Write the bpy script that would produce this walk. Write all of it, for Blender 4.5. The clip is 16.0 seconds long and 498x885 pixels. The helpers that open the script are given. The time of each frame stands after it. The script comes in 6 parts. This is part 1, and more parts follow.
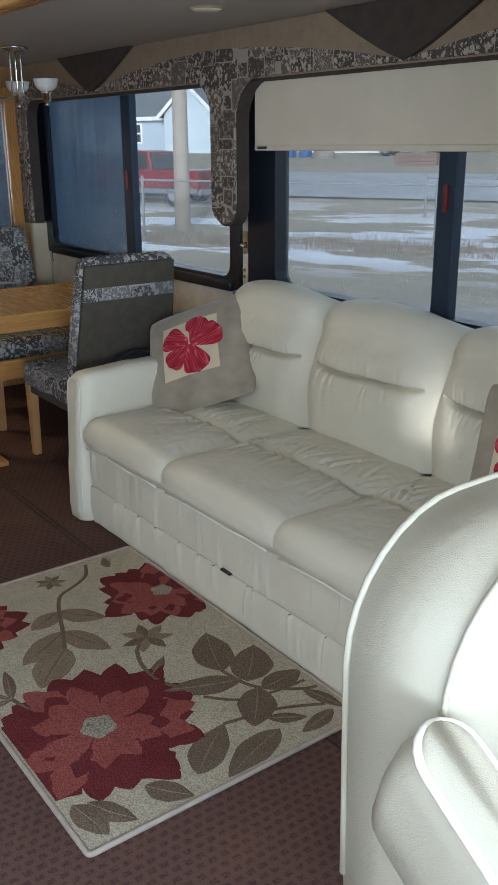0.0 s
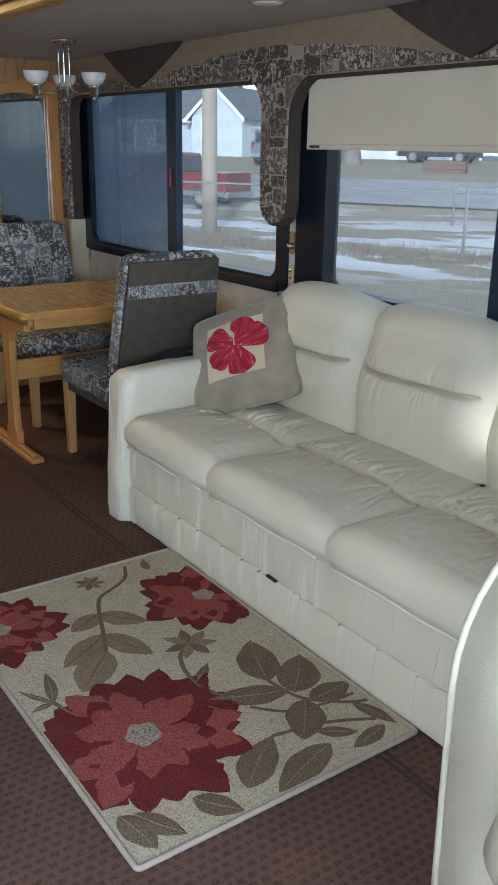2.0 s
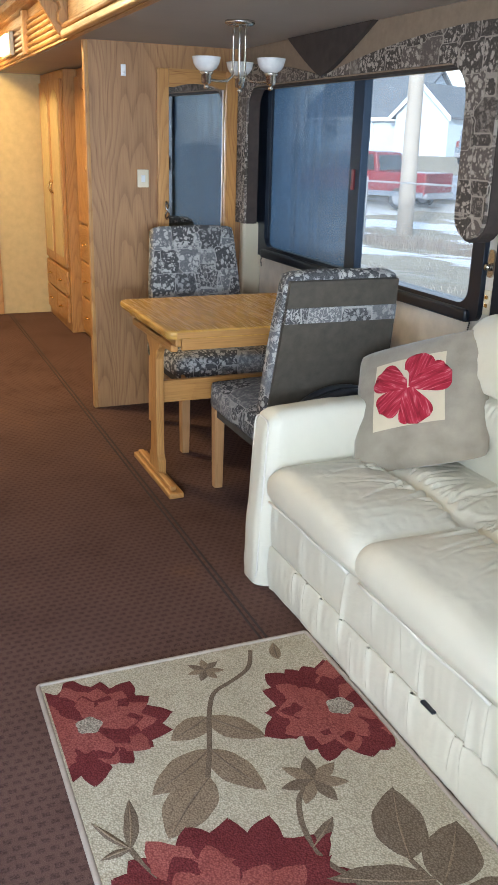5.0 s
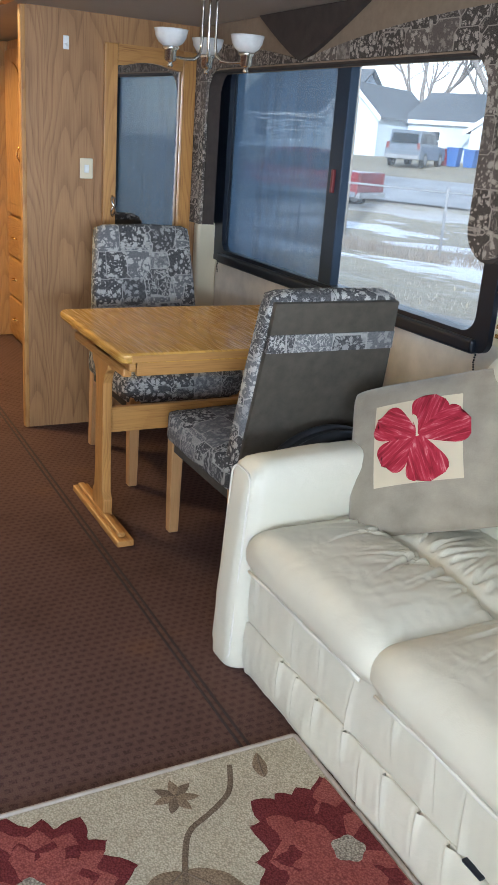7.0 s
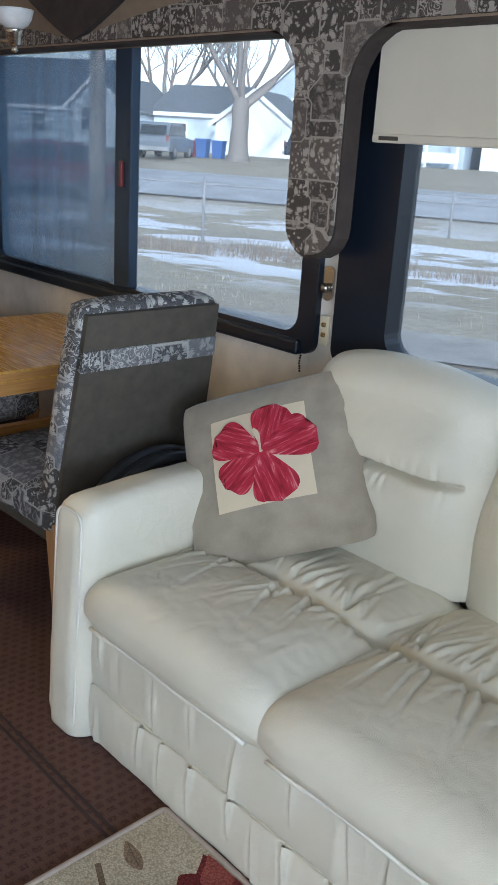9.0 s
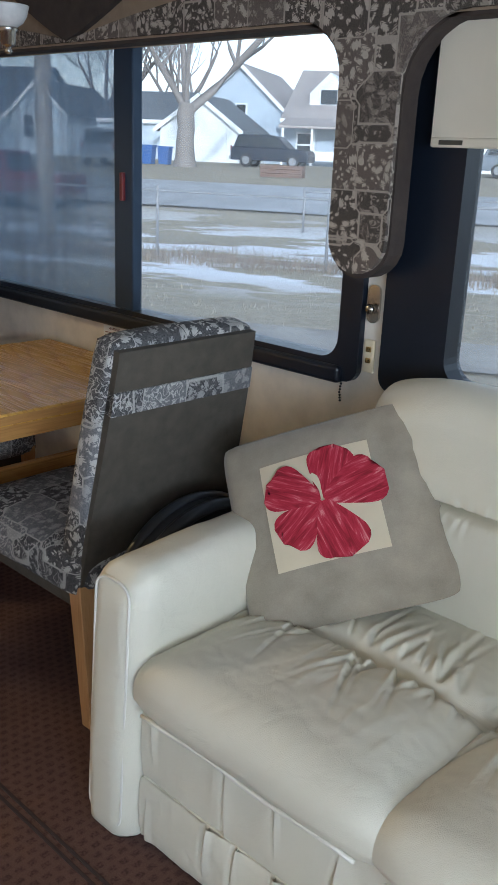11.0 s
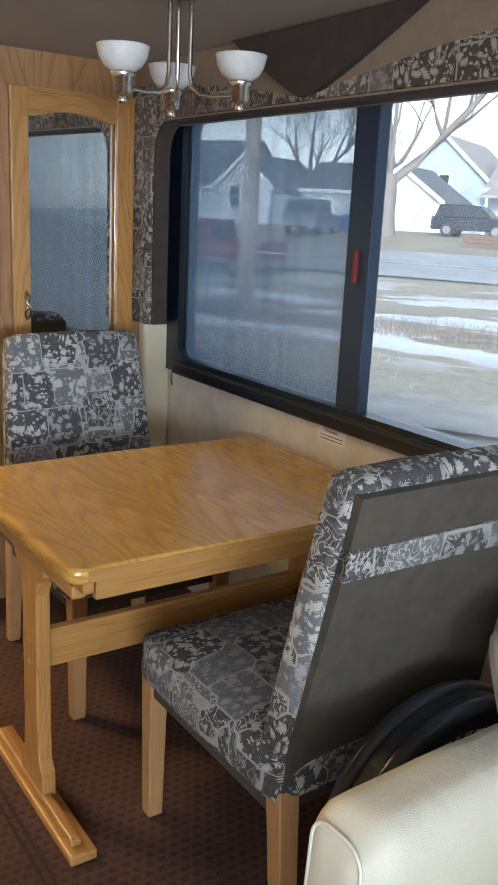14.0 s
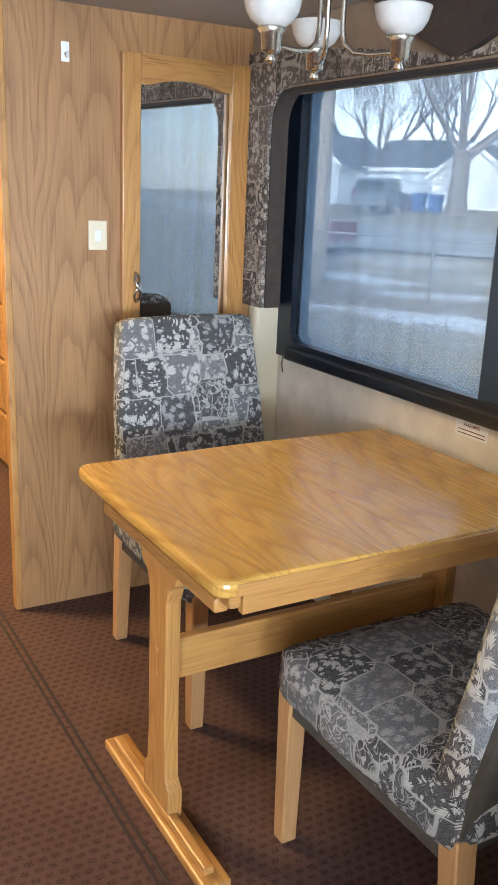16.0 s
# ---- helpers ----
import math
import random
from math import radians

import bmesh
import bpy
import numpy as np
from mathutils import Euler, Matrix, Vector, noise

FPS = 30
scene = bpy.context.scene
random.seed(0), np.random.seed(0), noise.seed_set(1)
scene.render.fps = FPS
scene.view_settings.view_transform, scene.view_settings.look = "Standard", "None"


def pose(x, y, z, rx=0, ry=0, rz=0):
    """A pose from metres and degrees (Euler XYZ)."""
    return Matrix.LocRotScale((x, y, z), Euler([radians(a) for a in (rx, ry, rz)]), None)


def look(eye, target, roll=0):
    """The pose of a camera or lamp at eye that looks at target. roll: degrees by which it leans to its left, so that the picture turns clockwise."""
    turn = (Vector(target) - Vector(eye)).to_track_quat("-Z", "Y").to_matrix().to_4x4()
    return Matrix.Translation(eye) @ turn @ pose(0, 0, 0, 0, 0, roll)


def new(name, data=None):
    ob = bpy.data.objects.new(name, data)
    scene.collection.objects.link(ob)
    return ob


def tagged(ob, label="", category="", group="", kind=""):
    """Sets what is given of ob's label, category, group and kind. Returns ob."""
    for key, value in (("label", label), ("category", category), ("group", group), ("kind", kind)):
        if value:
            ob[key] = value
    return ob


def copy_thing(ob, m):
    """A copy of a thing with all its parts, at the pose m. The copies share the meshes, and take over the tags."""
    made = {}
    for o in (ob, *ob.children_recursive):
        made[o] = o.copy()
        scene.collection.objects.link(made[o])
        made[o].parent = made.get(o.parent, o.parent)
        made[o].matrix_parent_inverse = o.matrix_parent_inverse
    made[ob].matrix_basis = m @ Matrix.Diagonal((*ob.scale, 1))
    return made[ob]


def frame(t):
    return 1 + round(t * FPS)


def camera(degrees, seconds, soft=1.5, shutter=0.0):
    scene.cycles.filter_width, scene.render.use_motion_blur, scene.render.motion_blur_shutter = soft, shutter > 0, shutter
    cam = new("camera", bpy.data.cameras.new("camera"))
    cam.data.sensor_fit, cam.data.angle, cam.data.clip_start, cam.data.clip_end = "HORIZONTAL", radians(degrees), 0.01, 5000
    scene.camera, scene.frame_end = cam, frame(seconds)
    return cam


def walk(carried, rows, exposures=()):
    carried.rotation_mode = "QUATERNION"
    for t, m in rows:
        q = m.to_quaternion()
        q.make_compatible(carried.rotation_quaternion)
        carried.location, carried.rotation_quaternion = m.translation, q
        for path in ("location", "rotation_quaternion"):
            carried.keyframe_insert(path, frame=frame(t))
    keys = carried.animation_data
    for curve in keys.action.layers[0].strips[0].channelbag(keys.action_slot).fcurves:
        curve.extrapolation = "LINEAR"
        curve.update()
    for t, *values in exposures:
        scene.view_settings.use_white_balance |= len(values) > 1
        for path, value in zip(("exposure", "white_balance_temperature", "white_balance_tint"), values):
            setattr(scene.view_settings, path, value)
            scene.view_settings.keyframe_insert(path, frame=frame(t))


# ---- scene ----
cam = camera(31.9, 16.0)
PATH = [
    (0, (1.675, 1.082, 1.489), (2.8, 2.603, 0.839), -0.3),
    (0.5, (1.654, 1.111, 1.49), (2.719, 2.672, 0.835), 0.0),
    (1, (1.649, 1.147, 1.488), (2.725, 2.696, 0.825), 0.6),
    (1.5, (1.643, 1.174, 1.477), (2.738, 2.726, 0.848), 0.5),
    (2, (1.627, 1.197, 1.464), (2.723, 2.743, 0.822), 1.0),
    (2.5, (1.655, 1.248, 1.468), (2.74, 2.799, 0.823), 1.7),
    (3, (1.76, 1.328, 1.493), (2.681, 2.98, 0.842), 1.9),
    (3.5, (1.872, 1.412, 1.487), (2.641, 3.147, 0.855), 1.8),
    (4, (1.921, 1.483, 1.478), (2.655, 3.232, 0.843), 1.3),
    (6.5, (2.096, 2.124, 1.448), (2.9, 3.826, 0.774), 3.9),
    (7, (2.08, 2.261, 1.451), (2.977, 3.922, 0.791), 4.3),
    (7.5, (2.042, 2.377, 1.452), (3.083, 3.951, 0.792), 3.2),
    (8, (2.048, 2.42, 1.46), (3.238, 3.889, 0.806), 4.5),
    (8.5, (2.102, 2.491, 1.432), (3.368, 3.899, 0.785), 4.3),
    (11, (2.144, 2.953, 1.427), (3.534, 4.246, 0.8), 2.5),
    (11.5, (2.218, 3.008, 1.442), (3.501, 4.405, 0.807), 2.8),
    (12, (2.275, 3.06, 1.441), (3.515, 4.523, 0.874), 2.9),
    (12.5, (2.303, 3.163, 1.441), (3.534, 4.646, 0.906), 2.8),
    (13, (2.321, 3.269, 1.44), (3.557, 4.75, 0.914), 2.4),
    (13.5, (2.335, 3.348, 1.44), (3.568, 4.831, 0.908), 2.5),
    (14, (2.405, 3.448, 1.436), (3.502, 5.041, 0.93), 2.8),
    (14.5, (2.424, 3.517, 1.431), (3.36, 5.211, 0.925), 3.3),
    (15, (2.412, 3.582, 1.426), (3.365, 5.26, 0.902), 3.6),
    (15.5, (2.386, 3.665, 1.42), (3.351, 5.331, 0.88), 2.3),
    (16, (2.348, 3.705, 1.412), (3.321, 5.362, 0.859), 2.4),
]
EXPOSURES = [(0.0, 1.0, 5750, 7), (2.5, 1.4, 5650, 7), (3.5, 2.1, 5650, 7), (6.5, 2.05, 5700, 8), (8.5, 1.65, 5500, 8), (11.0, 1.45, 5600, 8), (12.5, 2.0, 5850, 8), (14.0, 1.95, 5900, 8), (14.5, 2.55, 5850, 8), (15.5, 2.78, 5800, 8), (16.0, 2.7, 5800, 8)]
walk(cam, [(t, look(eye, target, roll)) for t, eye, target, roll in PATH], EXPOSURES)

# ---- world, sun and large lights ----
world = bpy.data.worlds.new("world")
scene.world = world
world.use_nodes = True
wn, wl = world.node_tree.nodes, world.node_tree.links
sky = wn.new("ShaderNodeTexSky")
sky.sky_type, sky.sun_disc = "NISHITA", False
SUN_DIR = Vector((-3.0, -3.5, 1.45)).normalized()
sky.sun_elevation = math.asin(SUN_DIR.z)
sky.sun_rotation = math.atan2(SUN_DIR.x, SUN_DIR.y)
sky.air_density, sky.dust_density = 1.0, 0.6
wn["Background"].inputs["Strength"].default_value = 0.14
hazy = wn.new("ShaderNodeHueSaturation")
hazy.inputs["Saturation"].default_value = 0.35
wl.new(sky.outputs["Color"], hazy.inputs["Color"])
wl.new(hazy.outputs["Color"], wn["Background"].inputs["Color"])
sun = new("sun", bpy.data.lights.new("sun", "SUN"))
sun.data.energy, sun.data.angle, sun.data.color = 1.9, radians(3.0), (1.0, 0.95, 0.88)
sun.matrix_world = look(SUN_DIR * 50, (0, 0, 0))


def area(name, eye, target, sx, sy, power, colour):
    lamp = new(name, bpy.data.lights.new(name, "AREA"))
    lamp.data.shape, lamp.data.size, lamp.data.size_y = "RECTANGLE", sx, sy
    lamp.data.energy, lamp.data.color = power, colour
    lamp.matrix_world = look(eye, target)
    return lamp


# the sky's light in the windscreen
area("windscreen_sky", (1.75, -0.62, 1.25), (1.75, 3.0, 0.85), 2.2, 0.55, 60, (0.74, 0.86, 1.0))
# added fill for daylight from the far side's windows, which stay out of view
area("side_window_sky", (0.62, 1.4, 1.38), (3.3, 2.1, 0.4), 2.1, 0.75, 22, (0.84, 0.92, 1.0))
# the warm ceiling lamps of the rear aisle
area("aisle_lamp_light", (2.3, 7.0, 2.24), (2.3, 6.8, 0), 0.5, 0.3, 11, (1.0, 0.68, 0.28))
area("rear_lamp_light", (2.55, 8.9, 2.2), (2.75, 8.9, 0), 0.4, 0.3, 5, (1.0, 0.68, 0.28))


# ---- materials ----
def material(name, rough=0.6, metal=0.0, spec=0.5):
    m = bpy.data.materials.new(name)
    m.use_nodes = True
    n, l = m.node_tree.nodes, m.node_tree.links
    b = n["Principled BSDF"]
    b.inputs["Roughness"].default_value = rough
    b.inputs["Metallic"].default_value = metal
    b.inputs["Specular IOR Level"].default_value = spec
    return m, n, l, b


def coords(n, l, scale=(1, 1, 1), turn=(0, 0, 0), source="Object"):
    tc, mp = n.new("ShaderNodeTexCoord"), n.new("ShaderNodeMapping")
    mp.inputs["Scale"].default_value = scale
    mp.inputs["Rotation"].default_value = [radians(a) for a in turn]
    l.new(tc.outputs[source], mp.inputs["Vector"])
    return mp.outputs["Vector"]


def noise_of(n, l, vec, scale, detail=4.0, rough=0.55, distort=0.0):
    t = n.new("ShaderNodeTexNoise")
    t.inputs["Scale"].default_value, t.inputs["Detail"].default_value = scale, detail
    t.inputs["Roughness"].default_value, t.inputs["Distortion"].default_value = rough, distort
    l.new(vec, t.inputs["Vector"])
    return t.outputs["Fac"]


def ramp(n, l, fac, stops, mode="LINEAR"):
    r = n.new("ShaderNodeValToRGB")
    r.color_ramp.interpolation = mode
    e = r.color_ramp.elements
    while len(e) < len(stops):
        e.new(0.5)
    for el, (p, c) in zip(e, stops):
        el.position, el.color = p, (*c, 1.0) if len(c) == 3 else c
    l.new(fac, r.inputs["Fac"])
    return r.outputs["Color"]


def mix(n, l, fac, a, b, mode="MIX"):
    m = n.new("ShaderNodeMix")
    m.data_type, m.blend_type = "RGBA", mode
    for key, v in ((0, fac), (6, a), (7, b)):
        if hasattr(v, "is_linked"):
            l.new(v, m.inputs[key])
        else:
            m.inputs[key].default_value = v if key == 0 else (*v, 1.0)
    return m.outputs[2]


def bump(n, l, b, height, strength=0.3, distance=0.002):
    k = n.new("ShaderNodeBump")
    k.inputs["Strength"].default_value, k.inputs["Distance"].default_value = strength, distance
    l.new(height, k.inputs["Height"])
    l.new(k.outputs["Normal"], b.inputs["Normal"])


def plain(name, colour, rough=0.6, metal=0.0, spec=0.5, vary=0.12, scale=9.0, grain=0.15):
    """A surface of one colour with soft blotches, fine grain and relief."""
    m, n, l, b = material(name, rough, metal, spec)
    v = coords(n, l)
    dark = tuple(c * (1 - vary) for c in colour)
    light = tuple(min(1, c * (1 + vary)) for c in colour)
    c1 = ramp(n, l, noise_of(n, l, v, scale), [(0.3, dark), (0.7, light)])
    fine = noise_of(n, l, v, scale * 40, 2)
    l.new(mix(n, l, grain * 0.5, c1, ramp(n, l, fine, [(0.3, dark), (0.7, light)]), "MIX"), b.inputs["Base Color"])
    if grain:
        bump(n, l, b, fine, grain, 0.001)
    return m


def calc(n, l, op, a, b=None, c=None):
    k = n.new("ShaderNodeMath")
    k.operation = op
    for i, v in enumerate((a, b, c)):
        if v is None:
            continue
        if hasattr(v, "is_linked"):
            l.new(v, k.inputs[i])
        else:
            k.inputs[i].default_value = v
    return k.outputs[0]


def wood(name, dark, light, axis="z", rough=0.35, column=0.13, figure=0.36, rings=6.0, bow=80.0):
    """Oak: straight pores along the axis and boards of arched cathedral figure whose sides run out into long grain."""
    m, n, l, b = material(name, rough)
    stretch = {"x": (0.07, 1, 1), "y": (1, 0.07, 1), "z": (1, 1, 0.07)}[axis]
    v = coords(n, l)
    sep = n.new("ShaderNodeSeparateXYZ")
    l.new(v, sep.inputs[0])
    across = calc(n, l, "ADD", *[sep.outputs[q] for q in {"x": "YZ", "y": "XZ", "z": "XY"}[axis]])
    along = sep.outputs[axis.upper()]
    slow = noise_of(n, l, coords(n, l, tuple(1.0 if q == 1 else 0.35 for q in stretch)), 3.0, 2)
    sway = noise_of(n, l, coords(n, l, stretch), 14.0, 3)
    across = calc(n, l, "MULTIPLY_ADD", slow, 0.30, across)
    dx = calc(n, l, "PINGPONG", across, column)
    dx = calc(n, l, "SUBTRACT", dx, column * 0.3)
    bowl = calc(n, l, "MULTIPLY", calc(n, l, "MULTIPLY", dx, dx), bow)
    h = calc(n, l, "ADD", calc(n, l, "ADD", along, bowl), calc(n, l, "MULTIPLY", sway, 0.14))
    f = calc(n, l, "FRACT", calc(n, l, "MULTIPLY", h, rings))
    mid = tuple((x + y * 2) / 3 for x, y in zip(dark, light))
    lines = ramp(n, l, f, [(0.0, dark), (0.10, dark), (0.34, mid), (0.75, light), (1.0, mid)])
    fine = noise_of(n, l, coords(n, l, tuple(1.0 if q == 1 else 0.03 for q in stretch)), 210.0, 3, 0.6)
    pores = ramp(n, l, fine, [(0.28, dark), (0.40, mid), (0.60, light)])
    c = mix(n, l, figure, pores, lines)
    broad = noise_of(n, l, coords(n, l, tuple(1.0 if q == 1 else 0.25 for q in stretch)), 5.0, 2)
    c = mix(n, l, 1.0, c, ramp(n, l, broad, [(0.3, (0.80, 0.79, 0.78)), (0.7, (1.0, 1.0, 1.0))]), "MULTIPLY")
    l.new(c, b.inputs["Base Color"])
    l.new(ramp(n, l, fine, [(0.3, (rough + 0.15,) * 3), (0.6, (rough,) * 3)]), b.inputs["Roughness"])
    bump(n, l, b, fine, 0.12, 0.001)
    return m


def carpet_material():
    m, n, l, b = material("carpet", 0.95, 0, 0.1)
    v = coords(n, l)
    patches = noise_of(n, l, v, 2.2, 5, 0.6)
    c = ramp(n, l, patches, [(0.3, (0.080, 0.040, 0.030)), (0.46, (0.118, 0.064, 0.053)), (0.62, (0.138, 0.076, 0.062)), (0.75, (0.185, 0.095, 0.056))])
    pile = noise_of(n, l, v, 330, 2)
    c = mix(n, l, 0.38, c, ramp(n, l, pile, [(0.3, (0.040, 0.023, 0.019)), (0.7, (0.155, 0.098, 0.084))]))
    # small dark woven marks in staggered rows
    br = n.new("ShaderNodeTexBrick")
    br.offset, br.squash = 0.5, 1.0
    br.inputs["Scale"].default_value = 1.0
    br.inputs["Brick Width"].default_value, br.inputs["Row Height"].default_value = 0.031, 0.026
    br.inputs["Mortar Size"].default_value, br.inputs["Mortar Smooth"].default_value = 0.0078, 0.5
    wob = n.new("ShaderNodeVectorMath")
    wob.operation = "MULTIPLY_ADD"
    tex = n.new("ShaderNodeTexNoise")
    tex.inputs["Scale"].default_value = 60
    l.new(v, tex.inputs["Vector"])
    l.new(tex.outputs["Color"], wob.inputs[0])
    wob.inputs[1].default_value = (0.008, 0.008, 0)
    l.new(v, wob.inputs[2])
    l.new(wob.outputs[0], br.inputs["Vector"])
    knots = ramp(n, l, noise_of(n, l, v, 170, 2), [(0.38, (1, 1, 1)), (0.62, (0.15, 0.15, 0.15))])
    marks = mix(n, l, knots, c, mix(n, l, 1.0, c, (0.55, 0.52, 0.54), "MULTIPLY"))
    c = mix(n, l, br.outputs["Fac"], marks, c)
    l.new(c, b.inputs["Base Color"])
    bump(n, l, b, pile, 0.5, 0.004)
    return m


def leather_material(name, colour):
    m, n, l, b = material(name, 0.42, 0, 0.45)
    v = coords(n, l)
    c = ramp(n, l, noise_of(n, l, v, 3.5, 4), [(0.25, tuple(x * 0.90 for x in colour)), (0.75, colour)])
    l.new(c, b.inputs["Base Color"])
    cell = n.new("ShaderNodeTexVoronoi")
    cell.inputs["Scale"].default_value = 520
    l.new(v, cell.inputs["Vector"])
    folds = noise_of(n, l, v, 16, 3, 0.5, 0.6)
    s = n.new("ShaderNodeMath")
    s.operation = "MULTIPLY_ADD"
    l.new(cell.outputs["Distance"], s.inputs[0])
    s.inputs[1].default_value = 0.10
    l.new(folds, s.inputs[2])
    bump(n, l, b, s.outputs[0], 0.40, 0.010)
    r = ramp(n, l, noise_of(n, l, v, 6, 3), [(0.3, (0.34,) * 3), (0.7, (0.50,) * 3)])
    l.new(r, b.inputs["Roughness"])
    return m


def patchwork_material(name, light, mid, dark, patch=0.13, source="Object", leaf=27.0):
    """Tapestry of square patches with pale leaf scrolls on grey grounds and thin pale bands between."""
    m, n, l, b = material(name, 0.9, 0, 0.15)
    v = coords(n, l, (1, 1, 1), (0, 0, 0), source)
    cell = n.new("ShaderNodeTexVoronoi")
    cell.distance, cell.inputs["Randomness"].default_value = "CHEBYCHEV", 0.62
    cell.inputs["Scale"].default_value = 1 / patch
    l.new(v, cell.inputs["Vector"])
    sep = n.new("ShaderNodeSeparateColor")
    l.new(cell.outputs["Color"], sep.inputs["Color"])
    edge = n.new("ShaderNodeTexVoronoi")
    edge.feature, edge.distance = "F2", "CHEBYCHEV"
    edge.inputs["Randomness"].default_value, edge.inputs["Scale"].default_value = 0.62, 1 / patch
    l.new(v, edge.inputs["Vector"])
    gap = n.new("ShaderNodeMath")
    gap.operation = "SUBTRACT"
    l.new(edge.outputs["Distance"], gap.inputs[0])
    l.new(cell.outputs["Distance"], gap.inputs[1])
    # leaves: each cell holds a lens-shaped leaf, turned its own way, cut by chevron veins
    def leaves(scale, reach):
        lf = n.new("ShaderNodeTexVoronoi")
        lf.inputs["Scale"].default_value = scale
        l.new(v, lf.inputs["Vector"])
        d = n.new("ShaderNodeVectorMath")
        d.operation = "SUBTRACT"
        l.new(v, d.inputs[0])
        l.new(lf.outputs["Position"], d.inputs[1])
        big = n.new("ShaderNodeVectorMath")
        big.operation = "MULTIPLY_ADD"
        l.new(lf.outputs["Color"], big.inputs[0])
        big.inputs[1].default_value = (6.283, 6.283, 6.283)
        big.inputs[2].default_value = (0.0, 0.0, 0.0)
        ro = n.new("ShaderNodeVectorRotate")
        ro.rotation_type = "EULER_XYZ"
        l.new(d.outputs[0], ro.inputs["Vector"])
        l.new(big.outputs[0], ro.inputs["Rotation"])
        st = n.new("ShaderNodeVectorMath")
        st.operation = "MULTIPLY"
        st.inputs[1].default_value = (scale, scale * 2.1, scale * 1.5)
        l.new(ro.outputs[0], st.inputs[0])
        ln = n.new("ShaderNodeVectorMath")
        ln.operation = "LENGTH"
        l.new(st.outputs[0], ln.inputs[0])
        sp = n.new("ShaderNodeSeparateXYZ")
        l.new(st.outputs[0], sp.inputs[0])
        ay = n.new("ShaderNodeMath")
        ay.operation = "ABSOLUTE"
        l.new(sp.outputs["Y"], ay.inputs[0])
        ch = n.new("ShaderNodeMath")
        ch.operation = "MULTIPLY_ADD"
        l.new(ay.outputs[0], ch.inputs[0])
        ch.inputs[1].default_value = -0.9
        l.new(sp.outputs["X"], ch.inputs[2])
        sn = n.new("ShaderNodeMath")
        sn.operation = "MULTIPLY"
        l.new(ch.outputs[0], sn.inputs[0])
        sn.inputs[1].default_value = 20.0
        sw_ = n.new("ShaderNodeMath")
        sw_.operation = "SINE"
        l.new(sn.outputs[0], sw_.inputs[0])
        edge_ = n.new("ShaderNodeMath")
        edge_.operation = "MULTIPLY_ADD"
        l.new(sw_.outputs[0], edge_.inputs[0])
        edge_.inputs[1].default_value = 0.14
        l.new(ln.outputs["Value"], edge_.inputs[2])
        return ramp(n, l, edge_.outputs[0], [(reach, (1, 1, 1)), (reach + 0.05, (0, 0, 0))])
    blades = mix(n, l, 1.0, leaves(leaf, 0.52), leaves(leaf * 1.9, 0.40), "LIGHTEN")
    curl = noise_of(n, l, v, leaf * 1.0, 2, 0.5, 1.6)
    lines = ramp(n, l, curl, [(0.455, (0, 0, 0)), (0.48, (1, 1, 1)), (0.52, (1, 1, 1)), (0.545, (0, 0, 0))])
    pick = ramp(n, l, sep.outputs["Blue"], [(0.0, (0, 0, 0)), (0.62, (0.9, 0.9, 0.9)), (0.85, (0.35, 0.35, 0.35))], "CONSTANT")
    blades = mix(n, l, pick, blades, lines)
    ground = ramp(n, l, sep.outputs["Red"], [(0.0, dark), (0.45, mid), (0.8, dark), (1.0, mid)], "CONSTANT")
    pale = ramp(n, l, sep.outputs["Green"], [(0.0, light), (0.5, tuple((x + y) / 2 for x, y in zip(light, mid))), (0.75, light)], "CONSTANT")
    c = mix(n, l, blades, ground, pale)
    c = mix(n, l, ramp(n, l, gap.outputs[0], [(0.0, (1, 1, 1)), (0.018, (1, 1, 1)), (0.03, (0, 0, 0))]), c, tuple(x * 0.8 for x in light))
    weave = noise_of(n, l, v, 420, 1)
    c = mix(n, l, 0.22, c, ramp(n, l, weave, [(0.3, dark), (0.7, light)]))
    l.new(c, b.inputs["Base Color"])
    bump(n, l, b, weave, 0.35, 0.002)
    return m


def glass_material(name, tint=(1, 1, 1), gloss=0.05, haze=0.06):
    """Thin flat glass: clear, a pale film mixed in for veiling glare, with a faint gloss that grows at glancing angles.
    """
    m = bpy.data.materials.new(name)
    m.use_nodes = True
    n, l = m.node_tree.nodes, m.node_tree.links
    n.remove(n["Principled BSDF"])
    tr, gl, mx = n.new("ShaderNodeBsdfTransparent"), n.new("ShaderNodeBsdfGlossy"), n.new("ShaderNodeMixShader")
    film, hazed = n.new("ShaderNodeBsdfTranslucent"), n.new("ShaderNodeMixShader")
    tr.inputs["Color"].default_value = (*tint, 1)
    film.inputs["Color"].default_value = (0.86, 0.90, 0.95, 1)
    haze_noise = noise_of(n, l, coords(n, l, (1, 1, 0.5)), 3.0, 3)
    l.new(ramp(n, l, haze_noise, [(0.3, (haze * 0.75,) * 3), (0.7, (haze * 1.25,) * 3)]), hazed.inputs[0])
    l.new(tr.outputs[0], hazed.inputs[1])
    l.new(film.outputs[0], hazed.inputs[2])
    gl.inputs["Roughness"].default_value = 0.02
    lw = n.new("ShaderNodeLayerWeight")
    lw.inputs["Blend"].default_value = 0.25
    l.new(calc(n, l, "MULTIPLY", lw.outputs["Facing"], gloss), mx.inputs[0])
    l.new(hazed.outputs[0], mx.inputs[1])
    l.new(gl.outputs[0], mx.inputs[2])
    l.new(mx.outputs[0], n["Material Output"].inputs["Surface"])
    return m


